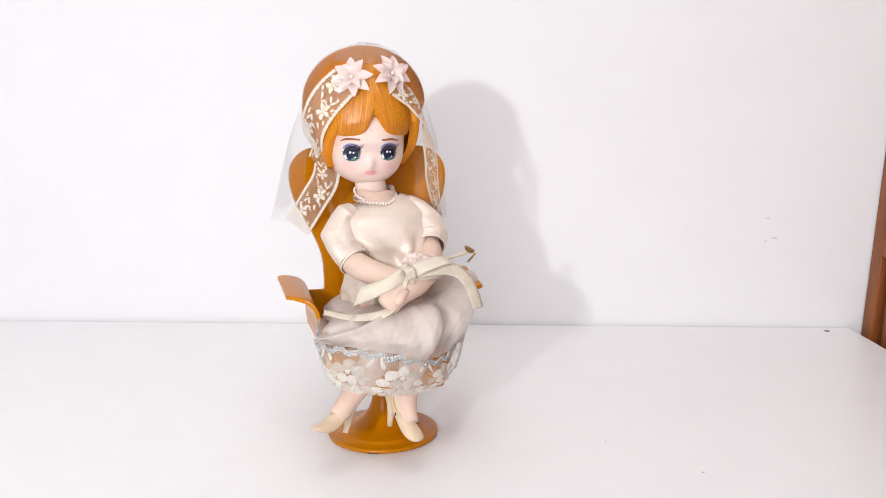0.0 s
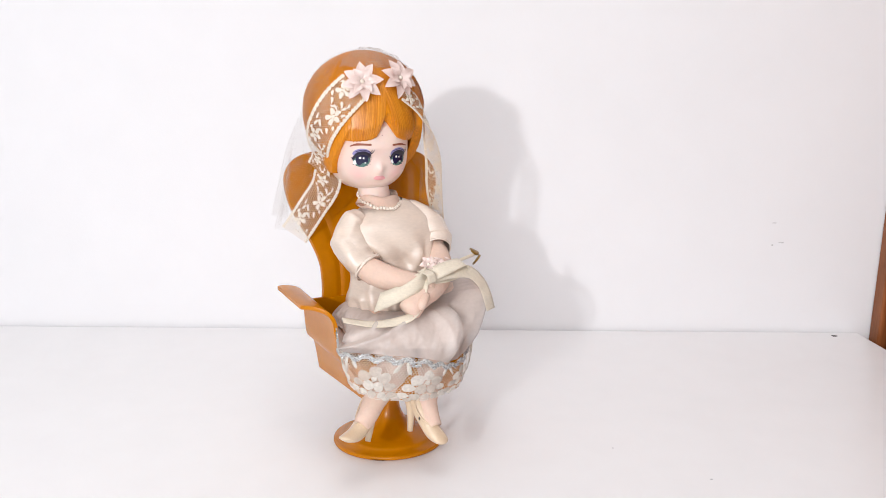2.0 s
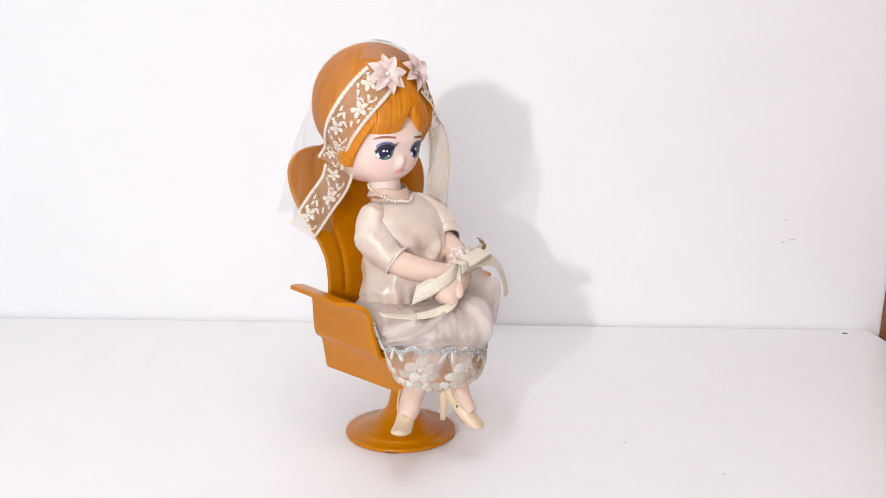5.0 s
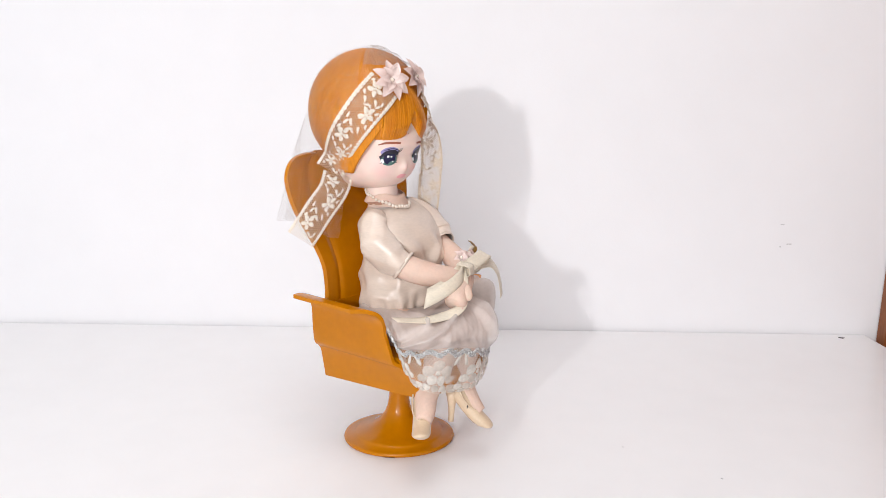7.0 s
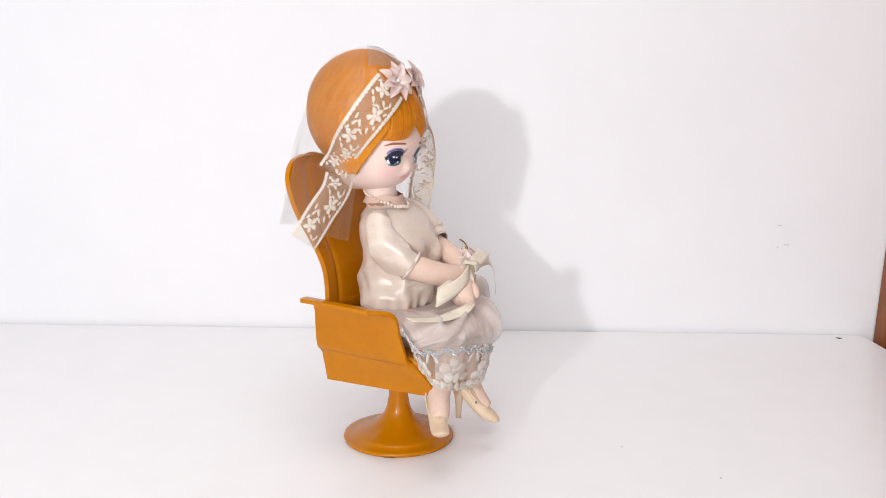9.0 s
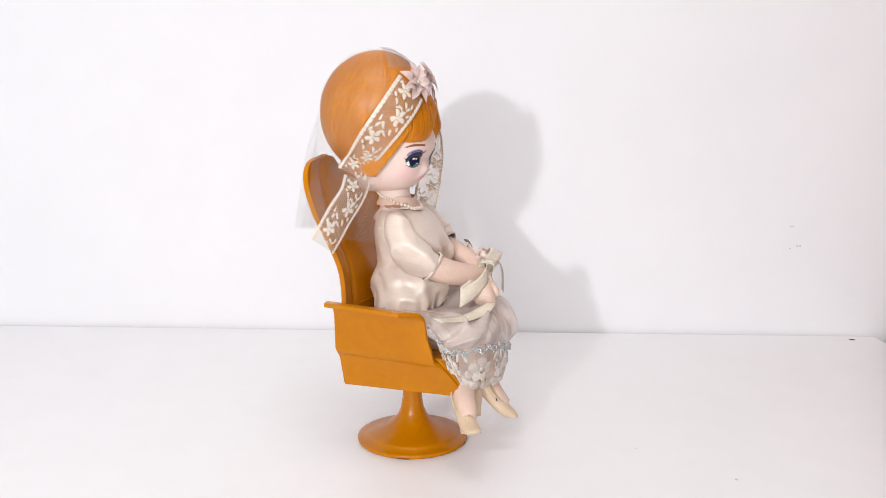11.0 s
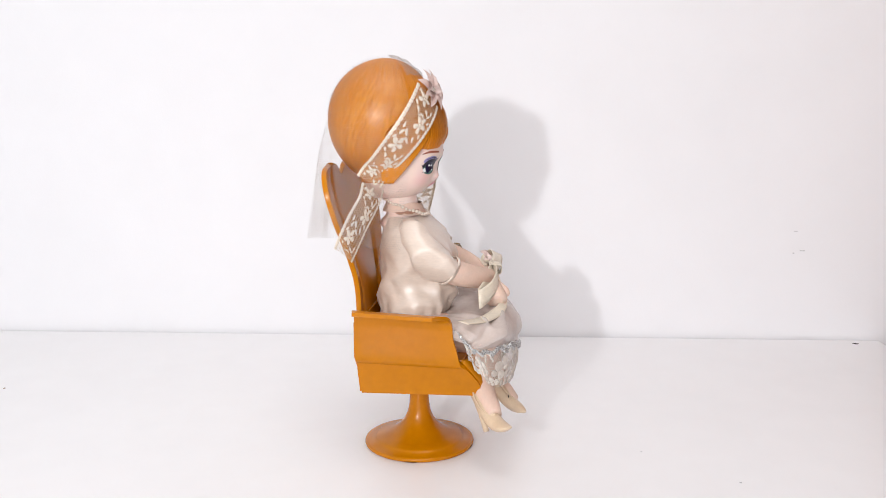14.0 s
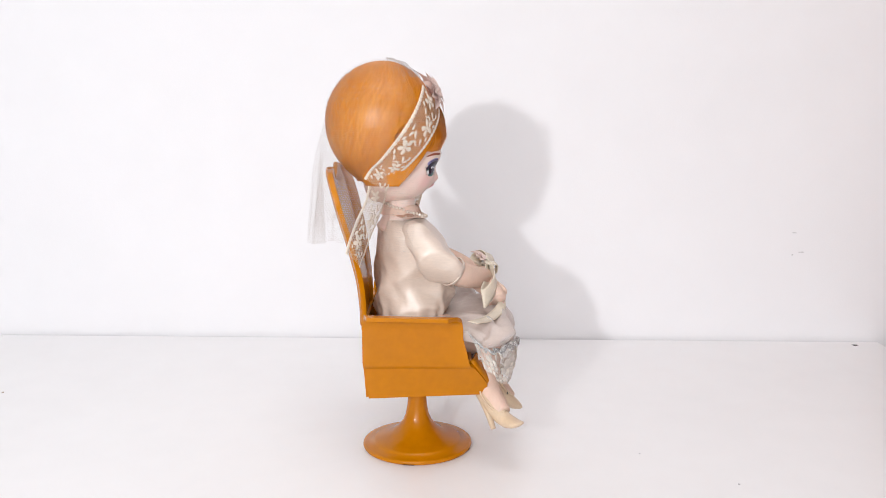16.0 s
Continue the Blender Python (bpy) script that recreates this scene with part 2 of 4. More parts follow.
# faint marks on the wall
for x, z, w, h in ((0.3325, 0.103, 0.0035, 0.0007), (0.341, 0.0848, 0.002, 0.0012), (0.3385, 0.0848, 0.0018, 0.001), (0.332, 0.0823, 0.0014, 0.0012)):
    g = Geo()
    g.box(x - w / 2, x + w / 2, WALL_Y - 0.0004, WALL_Y + 0.001, z - h / 2, z + h / 2)
    part("scuff", g, faint_grey, wall_north, smooth=False)

# ---- the table ----
table = tagged(new("table"), "white laminate table pushed against the wall", "table")
g = Geo()
x_r0, x_r1 = 0.4155, 0.460
g.add([(-1.1, -0.62, 0), (x_r1, -0.62, 0), (x_r0, WALL_Y - 0.0030, 0), (-1.1, WALL_Y - 0.0030, 0),
       (-1.1, -0.62, -0.022), (x_r1, -0.62, -0.022), (x_r0, WALL_Y - 0.0030, -0.022), (-1.1, WALL_Y - 0.0030, -0.022)],
      [(0, 1, 2, 3), (7, 6, 5, 4), (0, 4, 5, 1), (1, 5, 6, 2), (2, 6, 7, 3), (3, 7, 4, 0)])
part("tabletop", g, laminate, table, smooth=False, bevel=0.0012)
for x, y in ((-1.05, -0.57), (0.4, -0.57), (-1.05, 0.2), (0.36, 0.2)):
    g = Geo()
    g.box(x - 0.025, x + 0.025, y - 0.025, y + 0.025, -0.75, -0.022)
    part("leg", g, laminate, table, smooth=False, bevel=0.003)
for x, y, w, d, m in ((0.3895, 0.2435, 0.0052, 0.0035, grime), (-0.3331, 0.0906, 0.0016, 0.0020, faint_brown), (-0.32, 0.05, 0.0012, 0.001, faint_grey),
                      (0.196, -0.055, 0.0014, 0.0014, faint_grey), (0.145, -0.012, 0.001, 0.001, faint_grey)):
    g = Geo()
    ring = [(x + w / 2 * math.cos(a) * (1 + 0.25 * math.sin(3 * a + x * 50)), y + d / 2 * math.sin(a), 0.0) for a in np.linspace(0, 2 * math.pi, 12, endpoint=False)]
    g.add(ring + [(p[0], p[1], 0.0003) for p in ring], [tuple(range(12, 24))] + [(i, (i + 1) % 12, (i + 1) % 12 + 12, i + 12) for i in range(12)])
    part("speck", g, m, table)

# ---- the wooden door that stands beside the table, square to the wall ----
door = tagged(new("wooden_door"), "dark varnished wooden panelled door standing beside the table", "door")
for n, b in (("stile", (0.0, 0.017, -0.75, 0.85)), ("stile", (0.483, 0.50, -0.75, 0.85)), ("rail", (0.0172, 0.4828, 0.0715, 0.0885)),
             ("rail", (0.0172, 0.4828, 0.83, 0.85)), ("rail", (0.0172, 0.4828, -0.75, -0.72))):
    g = Geo()
    g.box(b[0], b[1], 0.0, 0.020, b[2], b[3])
    part(n, g, door_wood, door, smooth=False, bevel=0.002)
for z0, z1 in ((0.0885, 0.83), (-0.72, 0.0715)):
    g = Geo()
    rings = [[(0.0172 + k, y, z0 + k), (0.4828 - k, y, z0 + k), (0.4828 - k, y, z1 - k), (0.0172 + k, y, z1 - k)] for k, y in ((0, 0.016), (0, 0.009), (0.004, 0.0085), (0.016, 0.002))]
    g.grid(rings, 0, wrap_v=True)
    g.add(rings[-1], [(0, 1, 2, 3)])
    g.add(rings[0], [(0, 1, 2, 3)])
    part("panel", g, door_wood, door, smooth=False)
door.matrix_world = pose(0.4266, WALL_Y - 0.002, 0, -2.0, 0, -86.5)

# ---- the swivel chair ----
chair = tagged(new("swivel_chair"), "glossy orange plastic swivel tub chair on a trumpet pedestal", "chair")
g = Geo()
profile = [(0.0, 0.0), (0.0345, 0.0), (0.0357, 0.0006), (0.0361, 0.0016), (0.0357, 0.0026), (0.0345, 0.0031), (0.0296, 0.0035), (0.0290, 0.0047), (0.0276, 0.0057), (0.022, 0.0066), (0.0172, 0.0094),
           (0.0130, 0.0127), (0.0096, 0.0168), (0.0076, 0.0215), (0.0065, 0.0275), (0.0060, 0.0345), (0.0058, 0.0470), (0.0, 0.0470)]
g.grid([[(r * math.cos(a), r * math.sin(a), z) for a in np.linspace(0, 2 * math.pi, 72, endpoint=False)] for r, z in profile], 0, wrap_v=True)
pedestal = part("pedestal", g, orange_plastic, chair)
for a, w in ((-1.66, 0.10), (-0.25, 0.06)):
    g = Geo()
    pts = [[(r * math.cos(q), r * math.sin(q), z) for r, z in ((0.0348, -0.00005), (0.0358, 0.0004), (0.03625, 0.0012))] for q in np.linspace(a - w, a + w, 7)]
    g.grid(pts)
    part("scuff", g, scuffed_rim, pedestal, "dark worn scuff on the rim")

seat = part("seat", Geo(), orange_plastic, chair)
TURNING.append(seat)


YAW = radians(10.5)


def mirrored(p):
    """The like point on the other side of the chair's middle plane, which stands askew to the doll's."""
    c, k = math.cos(2 * YAW), math.sin(2 * YAW)
    return (-c * p[0] + k * p[1], k * p[0] + c * p[1], p[2])


def side_rows():
    """One side of the tub from its bottom edge to the arm's tip; each row runs from back to front."""
    rows = []
    for xb, xf, zb, zf, yb, yf in ((0.0303, 0.0362, 0.0455, 0.0450, 0.0354, -0.0362), (0.0306, 0.0366, 0.0470, 0.0465, 0.0355, -0.0374), (0.0312, 0.0384, 0.0525, 0.0525, 0.0360, -0.0377),
                                   (0.0330, 0.0424, 0.0650, 0.0640, 0.0370, -0.0292), (0.0350, 0.0445, 0.0672, 0.0660, 0.0376, -0.0265), (0.0372, 0.0456, 0.0700, 0.0685, 0.0384, -0.0248),
                                   (0.0382, 0.0464, 0.0790, 0.0750, 0.0386, -0.0232), (0.0386, 0.0470, 0.0870, 0.0810, 0.0386, -0.0215),
                                   # the arm arches over and out, its front edge swept back towards the tip
                                   (0.0388, 0.0476, 0.0916, 0.0851, 0.0386, -0.0205), (0.0396, 0.0482, 0.0948, 0.0900, 0.0387, -0.0203), (0.0413, 0.0500, 0.0976, 0.0945, 0.0388, -0.0195),
                                   (0.0442, 0.0530, 0.0998, 0.0976, 0.0390, -0.0178), (0.0482, 0.0565, 0.1013, 0.0992, 0.0391, -0.0150), (0.0530, 0.0605, 0.1022, 0.1001, 0.0391, -0.0114), (0.0575, 0.0642, 0.1022, 0.1003, 0.0388, -0.0078)):
        rows.append([(-(xb + (xf - xb) * k), yb + (yf - yb) * k, zb + (zf - zb) * k) for k in np.linspace(0, 1, 16)])
    return rows


def between(a, b, n=10):
    return [tuple(a[i] + (b[i] - a[i]) * k for i in range(3)) for k in np.linspace(0, 1, n)]


def chair_seat():
    """The tub: a pan between two side panels that flare out into flat arms, and a tall spoon back."""
    for name, zs, back, front in (("seat_pan", (0.0455, 0.0485), (-0.0285, 0.035), (-0.0352, -0.0355)), ("seat_cushion", (0.066, 0.0695), (-0.0350, 0.036), (-0.0425, -0.0275))):
        v = [q for z in zs for q in ((*back, z), mirrored((*back, z)), mirrored((*front, z)), (*front, z))]
        g = Geo()
        g.add(v, [(0, 1, 2, 3), (4, 5, 6, 7), (0, 1, 5, 4), (1, 2, 6, 5), (2, 3, 7, 6), (3, 0, 4, 7)])
        part(name, g, orange_plastic, seat, smooth=False, bevel=0.001)
    g = Geo()
    bow = Vector((-math.sin(YAW), -math.cos(YAW), 0))
    g.grid([[Vector(v) + bow * 0.0058 * (1 - (2 * i / 14 - 1) ** 2) for i, v in enumerate(between(q, mirrored(q), 15))] for q in ((-0.0362, -0.0362, 0.0450), (-0.0384, -0.0376, 0.0535), (-0.0424, -0.0292, 0.065), (-0.0440, -0.0262, 0.069))])
    part("apron", g, orange_plastic, seat, smooth=True, thick=0.002)
    # back of the tub below the backrest
    g = Geo()
    g.grid([between(q, mirrored(q)) for q in ((-0.0292, 0.0358, 0.0455), (-0.0325, 0.0372, 0.063), (-0.037, 0.0385, 0.070), (-0.0380, 0.0385, 0.092))])
    part("tub_back", g, orange_plastic, seat, smooth=False, thick=0.002)
    rows = side_rows()
    for side in (rows, [[mirrored(q) for q in row] for row in rows]):
        g = Geo()
        g.grid(curve_rows(side, 60))
        part("tub_side", g, orange_plastic, seat, thick=0.0024, bevel=0.0005)
    # the spoon back: half widths by height, with raised wings
    rows = []
    for z, w, y, dish in ((0.088, 0.0335, 0.0320, 0.001), (0.100, 0.0329, 0.0322, 0.002), (0.115, 0.0341, 0.0335, 0.003), (0.128, 0.0387, 0.0358, 0.004), (0.140, 0.0447, 0.0382, 0.0045),
                          (0.152, 0.0504, 0.0412, 0.005), (0.163, 0.0528, 0.0440, 0.005), (0.172, 0.0522, 0.0464, 0.0045), (0.179, 0.0480, 0.0485, 0.004), (0.1835, 0.0410, 0.0500, 0.003), (0.1855, 0.0300, 0.0508, 0.002)):
        row = []
        for k in np.linspace(-1, 1, 41):
            wing = dish * (0.4 - 1.6 * max(0, abs(k) - 0.45) ** 1.3)
            notch = -0.008 * math.exp(-(k / 0.24) ** 2) * max(0, (z - 0.168) / 0.0175)
            groove = 0.0014 * math.exp(-((abs(k) - 0.62) / 0.06) ** 2)
            x, yy = w * k, y + wing + groove
            row.append((x * math.cos(YAW) + yy * math.sin(YAW), yy * math.cos(YAW) - x * math.sin(YAW), z + notch))
        rows.append(row)
    g = Geo()
    g.grid(curve_rows(rows, 44))
    part("backrest", g, orange_plastic, seat, thick=0.003, bevel=0.0008)


def curve_rows(rows, n):
    cols = [curve([r[j] for r in rows], n) for j in range(len(rows[0]))]
    return [[cols[j][i] for j in range(len(cols))] for i in range(n)]


chair_seat()

# ---- the doll: one mesh ----
FACE = Vector((-0.0038, 0.0140, 0.1905))
FACE_TURN = radians(-14)


def face_width(w):
    """Half the width of the face at height w: full cheeks, a small chin."""
    k = max(-0.985, min(0.98, w / (0.0255 if w > 0 else 0.0268)))
    return 0.0236 * math.sqrt(max(0.02, 1 - abs(k) ** 3.0)) * (1 - 0.10 * max(0, -k) ** 2)


def face_point(u, w, lift=0.0):
    """The skin at u to the side and w up from the middle of the face, and lift above it."""
    k = max(-0.985, min(0.98, w / (0.0255 if w > 0 else 0.0268)))
    rx = face_width(w)
    ry = 0.0258 * math.sqrt(max(0.02, 1 - abs(k) ** 3.2)) - 0.0024 * max(0, -k - 0.3)
    q = max(-0.97, min(0.97, u / rx))
    v = Vector((u, -ry * (1 - abs(q) ** 2.8) ** (1 / 2.1) - lift, w))
    # the brow stands forward over the eyes
    b = max(0.0, min(1.0, (w + 0.0055) / 0.008))
    v.y -= 0.0036 * b * b * (3 - 2 * b) * (1 - abs(q) ** 3)
    v.y -= 0.0030 * math.exp(-((u / 0.0027) ** 2 + ((w + 0.0122) / 0.0036) ** 2))
    v.y -= 0.0012 * math.exp(-((u / 0.0044) ** 2 + ((w + 0.0172) / 0.0022) ** 2))
    v.y += 0.0006 * math.exp(-((u / 0.0050) ** 2 + ((w + 0.0196) / 0.0014) ** 2))
    v.y -= 0.0010 * math.exp(-((u / 0.0060) ** 2 + ((w + 0.0222) / 0.0025) ** 2))
    v.rotate(Euler((0, 0, FACE_TURN)))
    return FACE + v


def disc(g, cu, cw, ru, rw, mi, lift, n=24, tilt=0.0, top=1.0, bottom=1.0, rings=3):
    """A painted oval on the face."""
    rows = []
    for k in range(rings + 1):
        r = k / rings
        row = []
        for a in np.linspace(0, 2 * math.pi, n, endpoint=False):
            du, dw = ru * r * math.cos(a), rw * r * math.sin(a) * (top if math.sin(a) > 0 else bottom)
            row.append(face_point(cu + du * math.cos(tilt) - dw * math.sin(tilt), cw + du * math.sin(tilt) + dw * math.cos(tilt), lift))
        rows.append(row)
    g.grid(rows, mi, wrap_v=True)


def stroke(g, pts, widths, mi, lift, n=10):
    """A painted line on the face."""
    c = curve([(p[0], p[1], 0) for p in pts], n)
    ws = np.interp(np.linspace(0, 1, n), np.linspace(0, 1, len(widths)), widths)
    rows = []
    for i in range(n):
        d = c[min(i + 1, n - 1)] - c[max(i - 1, 0)]
        d = d / (np.linalg.norm(d) + 1e-9)
        rows.append([face_point(c[i][0] - d[1] * ws[i] * s, c[i][1] + d[0] * ws[i] * s, lift) for s in (-0.5, 0.5)])
    g.grid(rows, mi)


HAIR_MID = Vector((-0.0025, 0.0195, 0.2135))


def hair_radius(a, e):
    """The hair's surface by azimuth (0 in front) and height angle e: an egg that narrows to the nape."""
    front = math.cos(a) > 0
    x, y, z = 0.0388 * math.cos(e) * math.sin(a), -(0.0325 if front else 0.0358) * math.cos(e) * math.cos(a), math.sin(e)
    t = max(0, -z)
    z *= 0.0365 if z > 0 else 0.0400
    x *= 1 - 0.20 * t * t
    if front:
        # flatter where the hair is swept up from the brow
        y *= 1 - 0.10 * max(0, math.sin(e)) * math.cos(a)
    else:
        y *= 1 - 0.10 * t * t
    return HAIR_MID + Vector((x - 0.003 * t, y + 0.001 * t, z))


def doll():
    g = Geo()
    SKIN, CLOTH, HAIR, PINK, LIP, BROW, VIOLET, BLACK, NAVY, TEAL, WHITE, STRAND = range(12)
    # head: a lathe of sections of the face, closed behind
    rows = []
    for w in np.linspace(-0.0264, 0.0252, 61):
        front = [face_point(u, w) for u in np.sin(np.linspace(-1.5, 1.5, 61)) * face_width(w) * 0.968]
        back = [FACE + Vector((p.x * 0.9, 0.012 - 0.3 * p.y, p.z)) for p in ((q - FACE) for q in reversed(front))]
        rows.append(front + back)
    mid0 = sum((Vector(p) for p in rows[0]), Vector()) / len(rows[0])
    rows = [[mid0] * len(rows[0])] + rows
    g.grid(rows, SKIN, wrap_v=True)
    # painted face
    for s, cu, cw in ((-1, -0.0112, -0.0058), (1, 0.0112, -0.0056)):
        disc(g, cu, cw + 0.00356, 0.00511, 0.00356, VIOLET, 0.00012, tilt=0.08 * s, top=0.95, bottom=0.6)
        disc(g, cu, cw, 0.00480, 0.00434, BLACK, 0.00022, tilt=0.0, top=1.0, bottom=0.55)
        disc(g, cu, cw - 0.00047, 0.00465, 0.00387, TEAL, 0.0003, top=0.7, bottom=1.0)
        disc(g, cu - 0.00352, cw - 0.00141, 0.00106, 0.00150, WHITE, 0.00036, top=0.8, bottom=1.0)
        disc(g, cu + 0.00018, cw + 0.00018, 0.00356, 0.00395, NAVY, 0.0004)
        disc(g, cu + 0.00108, cw - 0.00263, 0.00202, 0.00085, TEAL, 0.00046, tilt=0.5)
        for du, dw, r in ((-0.00097, 0.00123, 0.00070), (0.00097, 0.00106, 0.00053), (0.00194, -0.00176, 0.00044)):
            disc(g, cu + du, cw + dw, r, r, WHITE, 0.00053, n=12, rings=1)
        # the lid and its lashes
        stroke(g, [(cu - 0.00495, cw + 0.00035), (cu - 0.00232, cw + 0.00356), (cu + 0.00155, cw + 0.00403), (cu + 0.00511, cw + 0.00216)], (0.00106, 0.00229, 0.00246, 0.00114), BLACK, 0.00045, 16)
        stroke(g, [(cu - 0.00403, cw + 0.00480), (cu, cw + 0.00604), (cu + 0.00434, cw + 0.00495)], (0.0003, 0.00044, 0.0003), NAVY, 0.0004, 12)
        for k in range(9):
            a = -0.95 + k * 0.30
            tip = 1.0 + 0.28 * (0.6 + 0.4 * math.sin(k * 2.1))
            u0, w0 = cu + 0.00480 * math.cos(a), cw + 0.00403 * math.sin(a)
            if a < 0.85:
                stroke(g, [(u0, w0), (cu + 0.00495 * tip * math.cos(a + 0.08), cw + 0.00418 * tip * math.sin(a + 0.14))], (0.00048, 0.00012), BLACK, 0.0004, 4)
            u0 = cu - 0.00480 * math.cos(a)
            if a < 0.3:
                stroke(g, [(u0, w0), (cu - 0.00495 * (tip - 0.06) * math.cos(a), cw + 0.00418 * tip * math.sin(a + 0.06))], (0.00048, 0.00012), BLACK, 0.0004, 4)
        stroke(g, [(cu + 0.00348, cw + 0.00294), (cu + 0.00589, cw + 0.00434), (cu + 0.00697, cw + 0.00635)], (0.00088, 0.00053, 0.0001), BLACK, 0.00044, 8)
        stroke(g, [(cu + 0.00310, cw + 0.00356), (cu + 0.00495, cw + 0.00495), (cu + 0.00573, cw + 0.00650)], (0.00070, 0.00044, 0.0001), BLACK, 0.00044, 8)
    stroke(g, [(-0.0178, 0.0024), (-0.0140, 0.0036), (-0.0064, 0.0034)], (0.0005, 0.0014, 0.0011), BROW, 0.0003, 14)
    stroke(g, [(0.0068, 0.0030), (0.0128, 0.0032), (0.0176, 0.0022)], (0.0011, 0.0014, 0.0005), BROW, 0.0003, 14)
    disc(g, 0.0002, -0.0174, 0.0037, 0.0013, LIP, 0.0004, tilt=-0.03)
    disc(g, -0.0012, -0.0164, 0.0016, 0.0007, LIP, 0.0006)
    disc(g, 0.0014, -0.0164, 0.0016, 0.0007, LIP, 0.0006)
    disc(g, 0.0004, 0.0089, 0.0003, 0.0003, BROW, 0.0002, n=8, rings=1)
    # hair: the big crown, open over the face
    rows = []
    for e in np.linspace(1.5, -1.32, 60):
        row = []
        for a in np.linspace(0, 2 * math.pi, 481)[:-1]:
            p = hair_radius(a, e)
            c = p - HAIR_MID
            f = 1 + 0.008 * noise.noise((a * 4 - e * 1.3, e * 0.8, 1)) + 0.0028 * noise.noise((a * 22 - e * 5, e * 1.2, 4)) + 0.0016 * math.cos(e) * noise.noise((a * 70 - e * 9, e * 2.0, 8))
            p = HAIR_MID + c * f
            # the front below the fringe falls back behind the cheeks
            open_face = max(0.0, min(1.0, (math.cos(a) + 0.05) / 0.35)) * max(0.0, min(1.0, (0.214 - p.z) / 0.010))
            p.y = max(p.y, p.y + open_face * (max(p.y, 0.022) - p.y))
            row.append(p)
        rows.append(row)
    g.grid([[rows[0][0]] * 480] + rows + [[(-0.006, 0.022, 0.1745)] * 480], HAIR, wrap_v=True)
    # fringe: two swept halves that part in the middle and curl in at their ends
    rows = []
    for k in np.linspace(0, 1, 30):
        row = []
        for a in np.linspace(-1.42, 1.42, 141):
            b = a + 0.10
            part_line = math.exp(-(b / 0.17) ** 2)
            low = 0.1972 + 0.0098 * part_line + 0.0010 * math.cos(b * 5) - 0.0012 * abs(b) ** 3 + 0.0006 * noise.noise((a * 26, 3, 1)) + 0.0003 * noise.noise((a * 90, 3, 6))
            z = 0.2325 + (low - 0.2325) * k
            bulge = 0.0095 * math.sin(min(1, k * 1.02) * math.pi * 0.60) - 0.0030 * max(0, k - 0.82) / 0.18
            sweep = (1 if b > 0 else -1) * k * 0.22 + a
            strand = 1 + 0.008 * noise.noise((sweep * 14, k * 0.8, 7)) + 0.005 * noise.noise((sweep * 42, k * 1.2, 9)) + 0.0025 * noise.noise((sweep * 110, k * 2, 3))
            x = -0.0055 + (0.0225 + bulge * 0.62) * math.sin(a) * strand
            y = 0.0125 + 0.0035 * (1 - k) - (0.0228 + bulge) * math.cos(a) * strand * (1 - 0.06 * part_line * k)
            row.append(Vector((x, y, z)))
        rows.append(row)
    inner = [[p + (Vector((-0.0055, 0.016, p.z)) - p) * 0.12 for p in rows[-1]]]
    g.grid(rows + inner, HAIR)
    # single strands lie over the crown and the fringe
    rnd = random.Random(12)
    base = rows

    def ribbon_strand(path, width):
        side = [(path[min(i + 1, len(path) - 1)] - path[max(i - 1, 0)]).cross(path[i] - HAIR_MID).normalized() * width for i in range(len(path))]
        n = len(path)
        g.grid([[path[i] - side[i] * (1 - abs(2 * i / (n - 1) - 1) ** 4 * 0.7), path[i] + side[i] * (1 - abs(2 * i / (n - 1) - 1) ** 4 * 0.7)] for i in range(n)], STRAND)

    for i in range(4200):
        a0 = rnd.uniform(0, 2 * math.pi)
        e0 = math.asin(rnd.uniform(-0.75, 0.995))
        span = rnd.uniform(0.5, 1.1)
        lift = rnd.uniform(0.0001, 0.0005)
        path = []
        for q in np.linspace(0, 1, 14):
            e = e0 - span * q
            a = a0 + 0.30 * math.sin(a0) * q * span + 0.06 * math.sin(q * 5 + i)
            p = hair_radius(a, max(e, -1.3))
            if e < -1.25 or (math.cos(a) > -0.02 and p.z < 0.2145):
                break
            path.append(p + (p - HAIR_MID).normalized() * (lift + 0.0001))
        if len(path) > 5:
            ribbon_strand(path, rnd.uniform(0.00006, 0.00015))
    for i in range(1100):
        j = rnd.uniform(2, 138)
        k0 = rnd.uniform(0.0, 0.6)
        lift = rnd.uniform(0.00012, 0.0006)
        path = []
        for q in np.linspace(k0, min(1.0, k0 + rnd.uniform(0.3, 0.8)), 12):
            jj = min(139.0, max(0.0, j + (1 if j > 65 else -1) * 10 * (q - 0.5)))
            r, c = base[min(29, int(q * 29))], int(jj)
            p = r[c] + (r[c + 1] - r[c]) * (jj - c)
            path.append(p + Vector((p.x + 0.0055, p.y - 0.0140, 0)).normalized() * lift)
        ribbon_strand(path, rnd.uniform(0.00006, 0.00014))
